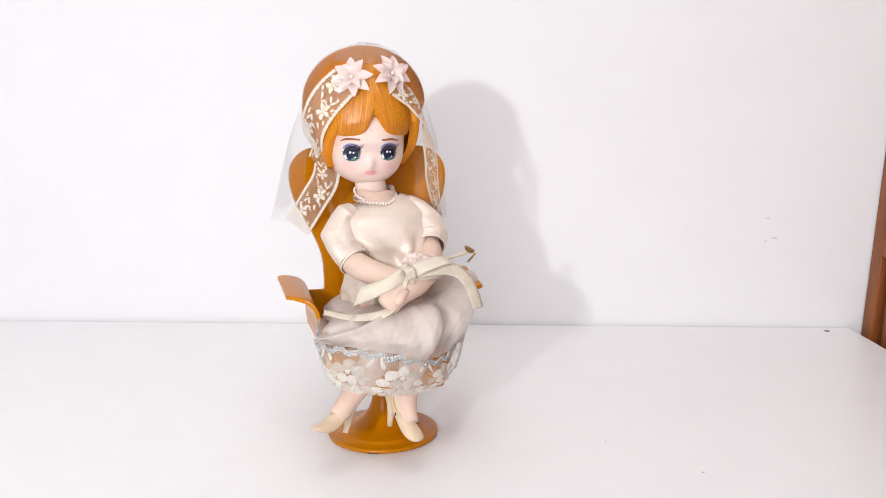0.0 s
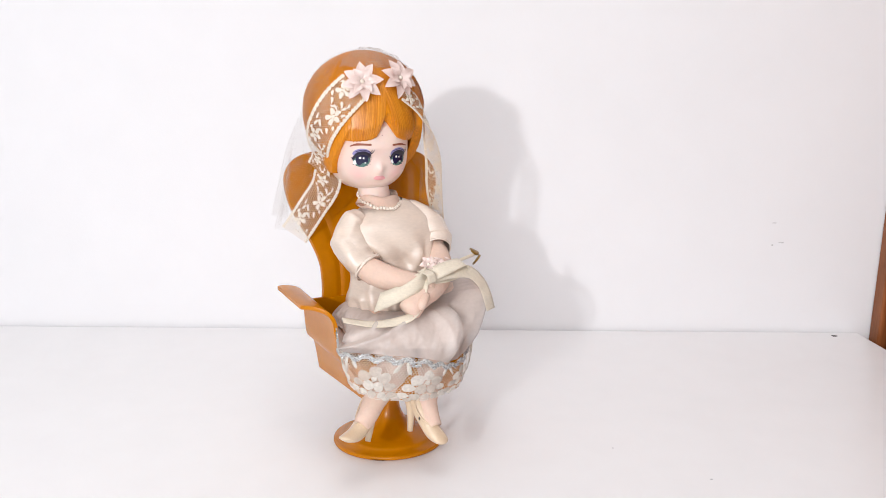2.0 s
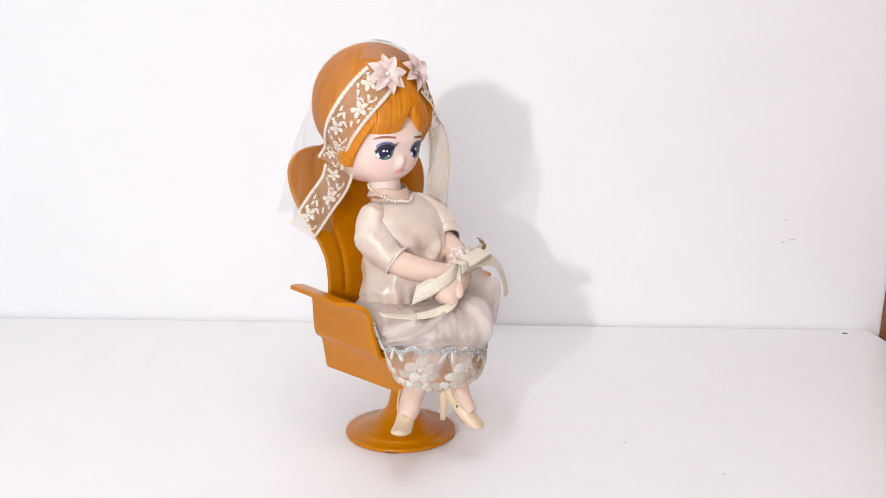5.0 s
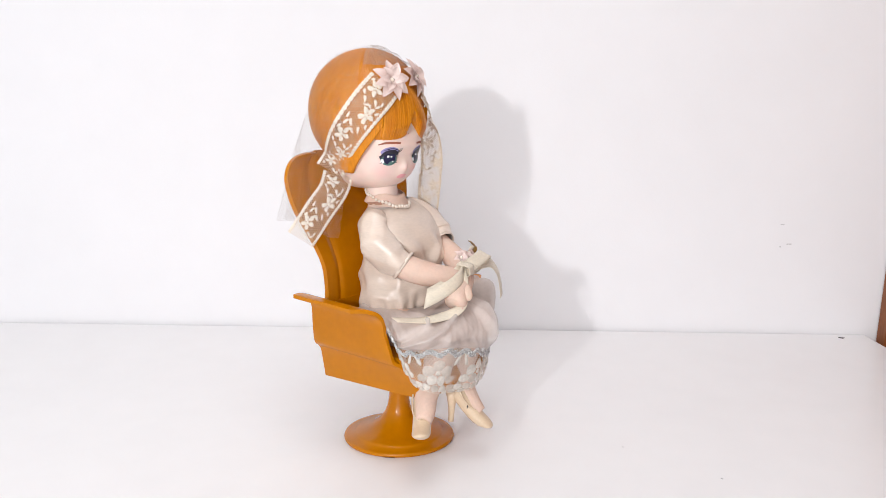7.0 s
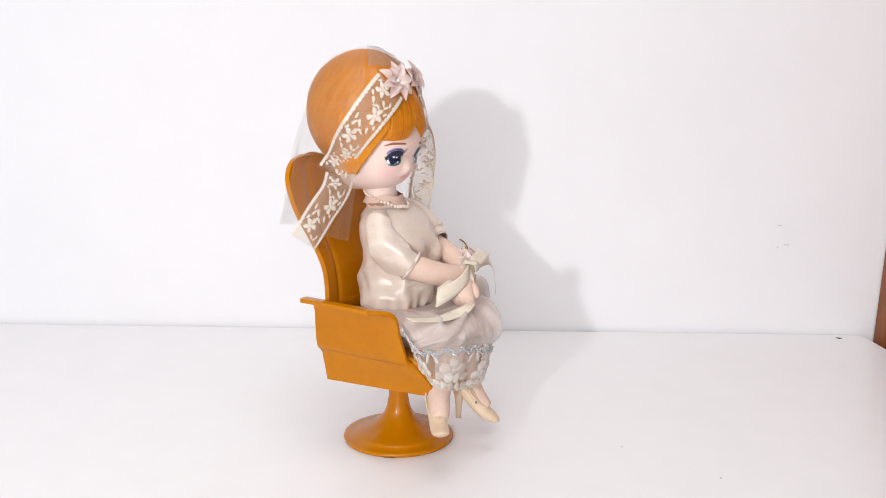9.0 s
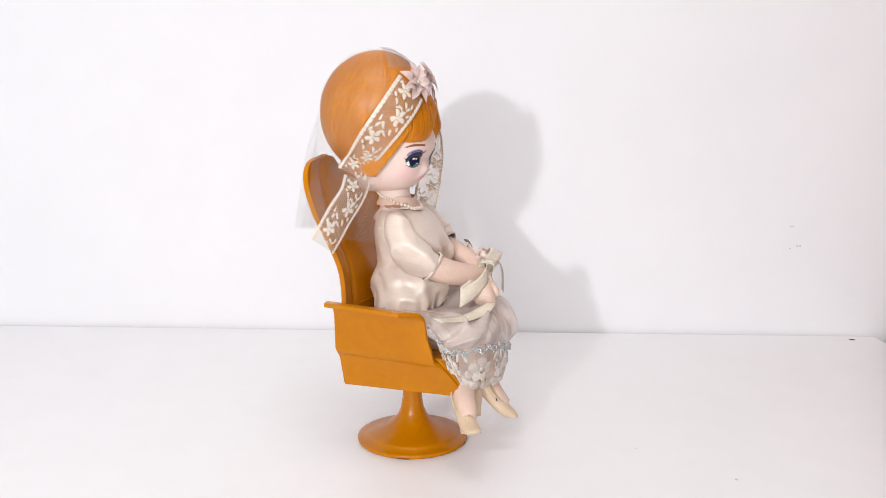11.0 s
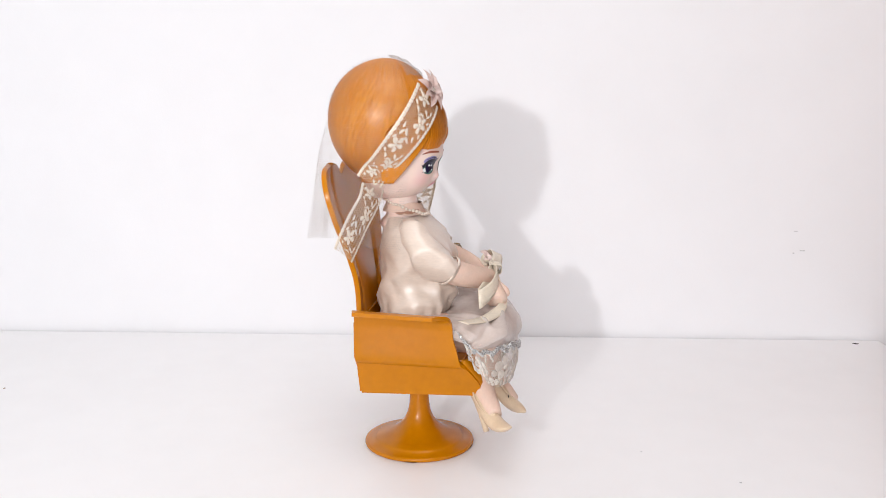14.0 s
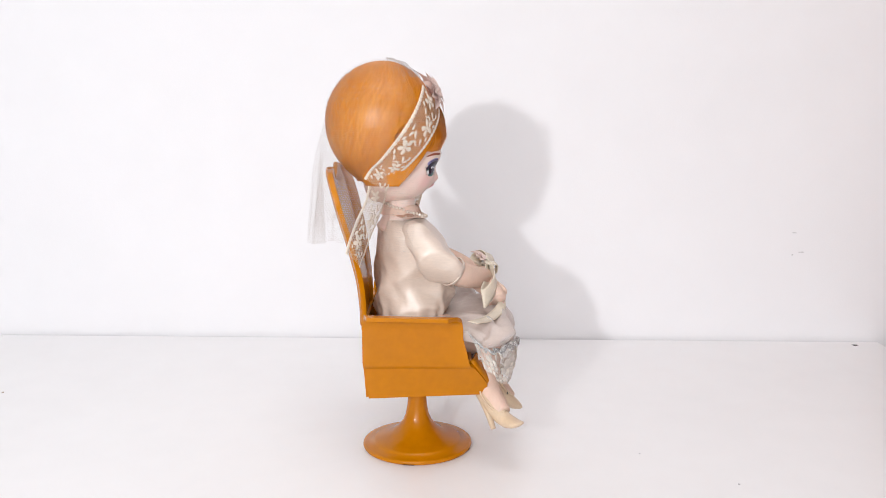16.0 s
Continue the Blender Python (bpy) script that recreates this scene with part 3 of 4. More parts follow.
    # side hair: its front edge runs from the temple back to the nape
    for s in (-1, 1):
        rows = []
        for k in np.linspace(0, 1, 26):
            z = 0.214 + (0.1755 - 0.214) * k
            edge = -0.0075 + 0.0235 * max(0, k - 0.25) ** 1.15 / 0.75
            r0 = (0.0325 - 0.0015 * k - 0.0065 * k ** 3) * (1.10 if s > 0 else 1.0)
            a0 = math.acos(max(-1, min(1, (0.0150 - edge) / r0)))
            row = []
            for q in np.linspace(0, 1, 44):
                a = a0 + (2.5 - a0) * q
                strand = 1 + 0.008 * noise.noise((a * 14 - k * 3, k * 1.2, 3 + s)) + 0.005 * noise.noise((a * 45 - k * 6, k * 1.5, 5))
                r = r0 * strand * (1 - 0.10 * max(0, a - 2.0))
                row.append(Vector((-0.0045 + s * r * math.sin(a), 0.0150 - r * math.cos(a), z + 0.0005 * noise.noise((a * 20, 1, 2)) * k)))
            row.insert(0, row[0] + (Vector((-0.0045, 0.020, z)) - row[0]) * 0.16)
            rows.append(row)
        rows.append([p + (Vector((-0.0055, 0.018, p.z)) - p) * 0.30 for p in rows[-1]])
        g.grid(rows, HAIR)
    # neck
    g.tube(curve([(0.001, 0.011, 0.146), (-0.001, 0.010, 0.156), (-0.004, 0.011, 0.172)], 8), [0.014, 0.0125, 0.0108, 0.0102, 0.0098, 0.0096, 0.0096, 0.0096], 24, SKIN)
    # torso under the dress
    g.tube([(0.005, 0.010, 0.072), (0.005, 0.006, 0.10), (0.005, 0.006, 0.135), (0.003, 0.009, 0.150)], [0.019, 0.0165, 0.0165, 0.010], 20, CLOTH)
    # arms
    g.tube(curve([(-0.0255, 0.003, 0.138), (-0.0285, -0.010, 0.1265), (-0.022, -0.026, 0.1185), (-0.008, -0.040, 0.1135), (0.004, -0.046, 0.1125)], 20),
           np.interp(np.linspace(0, 1, 20), (0, 0.3, 0.45, 0.7, 1), (0.006, 0.0066, 0.0080, 0.0070, 0.0060)), 16, CLOTH)
    g.tube(curve([(0.027, 0.003, 0.140), (0.0285, -0.012, 0.1285), (0.021, -0.030, 0.118), (0.008, -0.0415, 0.1105), (-0.004, -0.0465, 0.1065), (-0.013, -0.0490, 0.1015), (-0.0165, -0.0495, 0.0985)], 24),
           np.interp(np.linspace(0, 1, 24), (0, 0.22, 0.36, 0.62, 0.74, 0.86, 0.96, 1), (0.006, 0.0064, 0.0080, 0.0072, 0.0066, 0.0072, 0.0062, 0.003)), 16, CLOTH)
    g.tube(curve([(-0.004, -0.0505, 0.108), (-0.0095, -0.0550, 0.1045), (-0.0115, -0.0553, 0.1015)], 8), [0.0028, 0.003, 0.003, 0.003, 0.0028, 0.0026, 0.0022, 0.001], 10, CLOTH)
    # stitched seam of the mitten
    for k in range(9):
        g.ball((-0.0105 - 0.0006 * k, -0.0560 + 0.0002 * k * k * 0.12, 0.1065 - 0.0011 * k), 0.00035, 6, PINK)
    # thighs and crossed shins
    g.tube(curve([(-0.014, 0.006, 0.080), (-0.018, -0.020, 0.0795), (-0.018, -0.036, 0.076), (-0.019, -0.0415, 0.068), (-0.0265, -0.0395, 0.055), (-0.0340, -0.0408, 0.0465), (-0.0415, -0.0442, 0.0390), (-0.0470, -0.0462, 0.0355)], 34),
           np.interp(np.linspace(0, 1, 34), (0, 0.3, 0.5, 0.72, 0.9, 1), (0.013, 0.0120, 0.0094, 0.0068, 0.0056, 0.0046)), 18, CLOTH)
    g.tube(curve([(0.020, 0.006, 0.080), (0.018, -0.022, 0.080), (0.012, -0.038, 0.077), (0.006, -0.0450, 0.068), (0.0005, -0.0455, 0.056), (-0.0045, -0.0508, 0.0430), (-0.0060, -0.0572, 0.0345), (-0.0055, -0.0617, 0.0300)], 34),
           np.interp(np.linspace(0, 1, 34), (0, 0.3, 0.5, 0.72, 0.9, 1), (0.013, 0.0120, 0.0094, 0.0068, 0.0056, 0.0046)), 18, CLOTH)
    ob = obj("doll", g, [skin, cloth_skin, hair_orange, blush, lip, brow, shade_violet, lash_black, iris_navy, iris_teal, eye_white, hair_strand])
    tagged(ob, "vintage vinyl bride doll with orange hair sitting in the chair", "doll")
    TURNING.append(ob)


doll()


# ---- the shoes ----
def shoe(spine, heel_tip, label, back=0.0022):
    """A steep pump: an upper along its spine from heel cup to pointed toe, a sole edge and a tall thin heel."""
    ob = tagged(new("high_heel_shoe"), label, "shoe", group="doll shoes")
    p = curve(spine, 22) + np.array((0, back, 0))
    k = np.linspace(0, 1, 22)
    wide = np.interp(k, (0, 0.06, 0.25, 0.5, 0.68, 0.84, 0.95, 1), (0.0026, 0.0044, 0.0050, 0.0054, 0.0055, 0.0050, 0.0037, 0.0016))
    tall = np.interp(k, (0, 0.06, 0.25, 0.5, 0.68, 0.84, 0.95, 1), (0.0026, 0.0044, 0.0053, 0.0051, 0.0042, 0.0027, 0.0014, 0.0007))
    across = Vector(p[-1] - p[0]).cross(Vector((0, 0, 1))).normalized()
    rows = []
    for i in range(22):
        d = Vector(p[min(i + 1, 21)] - p[max(i - 1, 0)]).normalized()
        rise = across.cross(d)
        rows.append([Vector(p[i]) + across * wide[i] * math.cos(q) + rise * tall[i] * math.sin(q) * (1 if math.sin(q) * rise.z > 0 else 0.85) for q in np.linspace(0, 2 * math.pi, 24, endpoint=False)])
    g = Geo()
    g.grid([[Vector(p[0])] * 24] + rows + [[Vector(p[-1])] * 24], 0, wrap_v=True)
    part("upper", g, shoe_mat, ob)
    # rolled edge of the opening
    g = Geo()
    d = Vector(p[-1]) - Vector(p[0])
    side = d.cross(Vector((0, 0, 1))).normalized()
    up = side.cross(d.normalized())
    if up.z < 0:
        up = -up
    loop = []
    for a in np.linspace(0, 2 * math.pi, 25)[:-1]:
        q = 0.28 + 0.26 * math.cos(a)
        c = Vector(p[int(q * 21)])
        loop.append(c + side * 0.0056 * math.sin(a) + up * (0.0054 - 0.0030 * abs(math.sin(a))))
    g.tube(loop + [loop[0]], [0.0006] * 25, 6, cap=False)
    part("collar", g, shoe_mat, ob)
    g = Geo()
    a, b = Vector(p[1]) - up * 0.003, Vector(heel_tip) + Vector((0, back, 0))
    g.tube([a, a + (b - a) * 0.25, a + (b - a) * 0.55, b], [0.0045, 0.0030, 0.0021, 0.0017], 12)
    part("heel", g, shoe_mat, ob)
    TURNING.append(ob)
    return ob


shoe([(-0.0290, -0.0375, 0.0500), (-0.0355, -0.0405, 0.0430), (-0.0430, -0.0450, 0.0355), (-0.0500, -0.0490, 0.0318), (-0.0570, -0.0525, 0.0318), (-0.0625, -0.0553, 0.0338)],
     (-0.0400, -0.0440, 0.0225), "worn beige vinyl pump on the crossed foot")
scuffed = shoe([(-0.0110, -0.0490, 0.0470), (-0.0095, -0.0535, 0.0395), (-0.0080, -0.0590, 0.0325), (-0.0068, -0.0640, 0.0272), (-0.0050, -0.0690, 0.0240), (-0.0036, -0.0720, 0.0222)],
               (-0.0130, -0.0482, 0.0241), "beige vinyl high-heeled pump with a dark nick")
g = Geo()
g.ball((-0.0140, -0.0578, 0.0360), 0.0008, 8, squash=(0.7, 0.5, 1.4))
part("nick", g, grime, scuffed)


# ---- the dress ----
dress = tagged(new("doll_dress"), "cream satin and grey organza bridal dress with a white lace hem", "dress")
TURNING.append(dress)


def crease(p):
    """How far slack satin stands out at p: a few long soft folds, their ridges rounded and their valleys tight."""
    n = noise.noise(((p[0] * 0.75 + p[2] * 0.65) * 46, p[1] * 40, (p[2] * 0.75 - p[0] * 0.65) * 13))
    m = noise.noise(((p[2] * 0.8 - p[0] * 0.5) * 105, p[1] * 60 + 7, (p[0] * 0.8 + p[2] * 0.5) * 28))
    return 0.0066 * (0.33 - math.sqrt(n * n + 0.0016) * 1.6) + 0.0017 * (0.3 - math.sqrt(m * m + 0.003) * 1.4)


# long folds of the top: ends, height and half width
FOLDS = [((-0.028, -0.006, 0.141), (-0.004, -0.022, 0.126), 0.0034, 0.0042), ((0.012, -0.023, 0.133), (0.004, -0.023, 0.112), 0.0030, 0.0032), ((-0.010, -0.024, 0.133), (0.005, -0.024, 0.118), -0.0032, 0.0036),
         ((-0.031, 0.006, 0.103), (-0.024, -0.015, 0.097), 0.0034, 0.0028), ((-0.031, 0.004, 0.111), (-0.024, -0.015, 0.105), -0.0034, 0.0032), ((0.024, -0.016, 0.136), (0.013, -0.022, 0.118), 0.0028, 0.0034),
         ((-0.020, 0.018, 0.128), (-0.030, 0.008, 0.108), 0.0026, 0.0040), ((-0.014, 0.022, 0.120), (-0.027, 0.014, 0.100), -0.0024, 0.0036), ((-0.020, -0.018, 0.112), (0.002, -0.024, 0.100), 0.0026, 0.0034)]


def long_folds(p):
    out = 0.0
    for a, b, h, w in FOLDS:
        a, d, q = Vector(a), Vector(b) - Vector(a), Vector(p)
        k = max(0.0, min(1.0, (q - a).dot(d) / d.length_squared))
        out += h * math.exp(-((q - a - d * k).length / w) ** 2) * math.sin(math.pi * (0.12 + 0.76 * k))
    return out


def bodice():
    """The loose top: full over the waist, a yoke at the shoulders and a stand collar."""
    rows = []
    # height, middle, half width, front and back
    for z, cx, rx, front, back in ((0.0880, 0.004, 0.0235, -0.0125, 0.0215), (0.0905, 0.004, 0.0280, -0.0178, 0.0245), (0.098, 0.004, 0.0300, -0.0218, 0.0258), (0.108, 0.005, 0.0288, -0.0232, 0.0262),
                                   (0.118, 0.005, 0.0272, -0.0230, 0.0258), (0.128, 0.004, 0.0288, -0.0224, 0.0250), (0.137, 0.004, 0.0318, -0.0196, 0.0244), (0.1445, 0.004, 0.0322, -0.0140, 0.0234),
                                   (0.1492, 0.004, 0.0275, -0.0090, 0.0218), (0.1528, 0.003, 0.0200, -0.0052, 0.0205), (0.1552, 0.002, 0.0138, -0.0032, 0.0200)):
        cy, ry = (front + back) / 2, (back - front) / 2
        rows.append([(cx + rx * math.sin(a), cy - ry * math.cos(a), z + 0.0028 * math.sin(a) * max(0, (z - 0.13) / 0.025)) for a in np.linspace(0, 2 * math.pi, 181)[:-1]])
    rows = curve_rows(rows, 100)
    for row in rows:
        for j, p in enumerate(row):
            k = max(0.10, min(1, (0.150 - p[2]) / 0.03))
            out = Vector((p[0] - 0.005, p[1] - 0.002, 0)).normalized()
            # small gathers where the top is drawn in at the waist
            a = math.atan2(p[0] - 0.005, p[1])
            gather = 0.0011 * math.sin(a * 17 + 2 * math.sin(a * 3)) * max(0, min(1, (0.104 - p[2]) / 0.014))
            row[j] = Vector(p) + out * (crease(p) * 0.75 * k + long_folds(p) + gather)
    g = Geo()
    g.grid(rows, 0, wrap_v=True)
    part("bodice", g, satin, dress, "loose cream satin top")
    g = Geo()
    ring = []
    for z, grow in ((0.1545, 0.0016), (0.1575, 0.0002), (0.1605, -0.0010), (0.1622, -0.0014), (0.1622, -0.0020)):
        ring.append([(0.0005 + (0.0132 + grow) * math.sin(a), 0.0088 - (0.0124 + grow) * math.cos(a), z - 0.0016 * math.cos(a) + 0.0004 * math.sin(a * 5)) for a in np.linspace(0, 2 * math.pi, 60, endpoint=False)])
    g.grid(ring, 0, wrap_v=True)
    part("collar", g, cloth_skin, dress, "stained flesh-coloured neck band")
    for a, z, w, h in ((-1.35, 0.1560, 0.0042, 0.0010), (-1.75, 0.1556, 0.0030, 0.0009), (-1.0, 0.1572, 0.0016, 0.0007)):
        g = Geo()
        rim = [(w * math.cos(q) * (1 + 0.3 * math.sin(3 * q)), h * math.sin(q)) for q in np.linspace(0, 2 * math.pi, 14, endpoint=False)]
        g.add([(0.0005 + 0.0152 * math.sin(a + u / 0.015), 0.0088 - 0.0144 * math.cos(a + u / 0.015), z + v) for u, v in rim], [tuple(range(14))])
        part("stain", g, rust_stain, dress, "rust-brown stain on the collar")


bodice()


def sleeve(path, radii):
    n, k = 48, 56
    p = curve(path, n)
    r = np.interp(np.linspace(0, 1, n), np.linspace(0, 1, len(radii)), radii)
    t = Geo()
    t.tube(p, r, k, cap=False)
    g = Geo()
    verts = []
    for i, v in enumerate(t.v):
        c = Vector(p[i // k])
        out = (Vector(v) - c).normalized()
        verts.append(Vector(v) + out * crease((v[0] * 1.3, v[1], v[2] * 1.2 + 0.05)) * 0.55 * min(1, (i // k) / 8))
    g.add(verts, t.f)
    sl = part("sleeve", g, satin, dress, thick=0.0004)
    g = Geo()
    d = (p[-1] - p[-3]) / np.linalg.norm(p[-1] - p[-3])
    g.tube([p[-1] - d * 0.0006, p[-1] + d * 0.0012], [r[-1] * 1.01, r[-1] * 0.99], 32, cap=False)
    part("cuff", g, satin, sl, thick=0.0006)


sleeve([(-0.016, 0.006, 0.1475), (-0.0255, 0.002, 0.1420), (-0.0280, -0.005, 0.134), (-0.0270, -0.012, 0.1265), (-0.0245, -0.0185, 0.1215)], (0.0066, 0.0092, 0.0116, 0.0124, 0.0096))
sleeve([(0.019, 0.006, 0.1500), (0.0265, 0.002, 0.1460), (0.0290, -0.004, 0.138), (0.0290, -0.010, 0.1305), (0.0270, -0.0160, 0.1265)], (0.0066, 0.0086, 0.0104, 0.0112, 0.0092))

# the skirt's guide lines from waist to hem; each runs round the front
WAIST = [(0.004 + 0.0285 * math.sin(a), 0.004 - 0.0245 * math.cos(a), 0.0935 - 0.002 * math.cos(a)) for a in np.linspace(-1.9, 1.9, 9)]
LAP = [(-0.0345, 0.010, 0.089), (-0.0350, -0.006, 0.089), (-0.0345, -0.022, 0.0905), (-0.0240, -0.040, 0.0945), (-0.001, -0.046, 0.0965), (0.021, -0.042, 0.0965), (0.037, -0.028, 0.1000), (0.045, -0.013, 0.1045), (0.0395, 0.005, 0.0985)]
KNEE = [(-0.0372, 0.002, 0.083), (-0.0415, -0.016, 0.0830), (-0.0490, -0.0335, 0.0840), (-0.0320, -0.0535, 0.0860), (-0.006, -0.0615, 0.0860), (0.022, -0.0570, 0.0860), (0.0450, -0.039, 0.0970), (0.0590, -0.024, 0.1050), (0.053, -0.002, 0.1020)]
TRIM = [(-0.0485, -0.0232, 0.0895), (-0.0505, -0.0290, 0.0835), (-0.0525, -0.0370, 0.0790), (-0.0349, -0.0560, 0.0785), (-0.0110, -0.0640, 0.0735), (0.0106, -0.0585, 0.0665), (0.0290, -0.0460, 0.0700), (0.0410, -0.0330, 0.0785), (0.0500, -0.0210, 0.0855)]
HEM = [(-0.0462, -0.0305, 0.0700), (-0.0480, -0.0355, 0.0640), (-0.0495, -0.0415, 0.0575), (-0.0389, -0.0500, 0.0505), (-0.0142, -0.0585, 0.0470), (0.0100, -0.0545, 0.0460), (0.0299, -0.0430, 0.0500), (0.0410, -0.0330, 0.0630), (0.0490, -0.0235, 0.0730)]


def skirt_grid(lines, n_s, n_v):
    cols = [curve(l, n_s) for l in lines]
    return [curve([c[i] for c in cols], n_v) for i in range(n_s)]


def skirt_part():
    pts = skirt_grid([WAIST, LAP, KNEE, TRIM], 220, 48)
    rows = []
    for i, col in enumerate(pts):
        s = i / 219
        row = []
        for j, p in enumerate(col):
            v = j / 47
            ramp = math.sin(min(1, v * 1.15) * math.pi * 0.5) * (1 - 0.85 * max(0, (v - 0.84) / 0.16))
            n1 = noise.noise((s * 8 + v * 0.9, v * 0.7, 2))
            n2 = noise.noise((s * 19 - v * 1.4, v * 0.9, 5))
            n3 = noise.noise((s * 44 + v * 1.8, v * 1.5, 9))
            f = (0.0058 * (0.33 - math.sqrt(n1 * n1 + 0.001) * 1.7) + 0.0026 * (0.3 - math.sqrt(n2 * n2 + 0.001) * 1.5) + 0.0008 * (0.3 - math.sqrt(n3 * n3 + 0.001) * 1.5)) * ramp
            hang = max(0, min(1, (v - 0.28) / 0.2)) * max(0, min(1, (1.02 - v) / 0.12))
            r1 = s - (0.46 - 0.24 * max(0, v - 0.35) / 0.6)
            f += hang * (0.0050 * math.exp(-(r1 / (0.030 if r1 > 0 else 0.014)) ** 2) - 0.0034 * math.exp(-((r1 + 0.05) / 0.03) ** 2))
            f += hang * (0.0045 * math.exp(-((s - 0.555 - 0.03 * v) / 0.030) ** 2) - 0.0125 * math.exp(-((s - 0.640 + 0.02 * v) / 0.026) ** 2) + 0.0060 * math.exp(-((s - 0.72) / 0.030) ** 2))
            f += hang * (0.0032 * math.exp(-((s - 0.36 + 0.05 * v) / 0.018) ** 2) - 0.0025 * math.exp(-((s - 0.83) / 0.025) ** 2))
            c = Vector((0.002, -0.01, 0.07))
            n = (Vector(p) - c).normalized()
            row.append(Vector(p) + n * f)
        rows.append(row)
    g = Geo()
    g.grid(rows)
    part("skirt", g, organza, dress, "sheer grey organza skirt")
    # the lining, closer to the legs
    g = Geo()
    g.grid([[Vector((0.002, -0.008, 0.078)) + (Vector(p) - Vector((0.002, -0.008, 0.078))) * 0.95 for p in r[:42]] for r in rows[::3]])
    part("lining", g, under_lining, dress)


skirt_part()


# ---- lace on a bent surface ----
def surface(rows):
    """A smooth map (u, v in 0..1) over a grid of points, with its normal."""
    a = np.array([[tuple(p) for p in r] for r in rows])
    n, k = a.shape[:2]

    def at(u, v, lift=0.0):
        x, y = min(max(u, 0), 1) * (n - 1), min(max(v, 0), 1) * (k - 1)
        i, j = min(int(x), n - 2), min(int(y), k - 2)
        s, t = x - i, y - j
        p = a[i, j] * (1 - s) * (1 - t) + a[i + 1, j] * s * (1 - t) + a[i, j + 1] * (1 - s) * t + a[i + 1, j + 1] * s * t
        if lift:
            du, dv = a[i + 1, j] - a[i, j] + a[i + 1, j + 1] - a[i, j + 1], a[i, j + 1] - a[i, j] + a[i + 1, j + 1] - a[i + 1, j]
            q = np.cross(du, dv)
            p = p + q / (np.linalg.norm(q) + 1e-12) * lift
        return p
    return at


def net(at, length, width, cell, thread, keep=None):
    """Hexagonal net: each thread a thin ribbon."""
    g = Geo()
    dx, dy = cell * math.sqrt(3), cell * 1.5
    for r in range(-1, int(width / dy) + 2):
        for c in range(-1, int(length / dx) + 2):
            x, y = c * dx + (dx / 2 if r % 2 else 0), r * dy
            hexa = [(x + cell * math.sin(k * math.pi / 3), y + cell * math.cos(k * math.pi / 3)) for k in range(6)]
            for k in range(3):
                a, b = hexa[k], hexa[k + 1]
                if min(a[0], b[0]) < 0 or max(a[0], b[0]) > length or min(a[1], b[1]) < 0 or max(a[1], b[1]) > width:
                    continue
                d = math.hypot(b[0] - a[0], b[1] - a[1])
                px, py = -(b[1] - a[1]) / d * thread / 2, (b[0] - a[0]) / d * thread / 2
                q = [(a[0] + px, a[1] + py), (b[0] + px, b[1] + py), (b[0] - px, b[1] - py), (a[0] - px, a[1] - py)]
                g.add([at(p[0] / length, p[1] / width) for p in q], [(0, 1, 2, 3)])
    return g


def blot(g, at, length, width, x, y, rx, ry, tilt, lift, seed, n=14, lobes=0.12, mi=0):
    """A raised woven patch of the lace."""
    rnd = random.Random(seed)
    ph = rnd.random() * 6
    rim = []
    for a in np.linspace(0, 2 * math.pi, n, endpoint=False):
        k = 1 + lobes * math.sin(3 * a + ph) + 0.06 * rnd.uniform(-1, 1)
        u, v = rx * k * math.cos(a), ry * k * math.sin(a)
        rim.append((x + u * math.cos(tilt) - v * math.sin(tilt), y + u * math.sin(tilt) + v * math.cos(tilt)))
    outer = [at(p[0] / length, p[1] / width, lift * 0.3) for p in rim]
    inner = [at((x + (p[0] - x) * 0.65) / length, (y + (p[1] - y) * 0.65) / width, lift) for p in rim]
    g.grid([outer, inner, [at(x / length, y / width, lift * 0.7)] * n], mi, wrap_v=True)


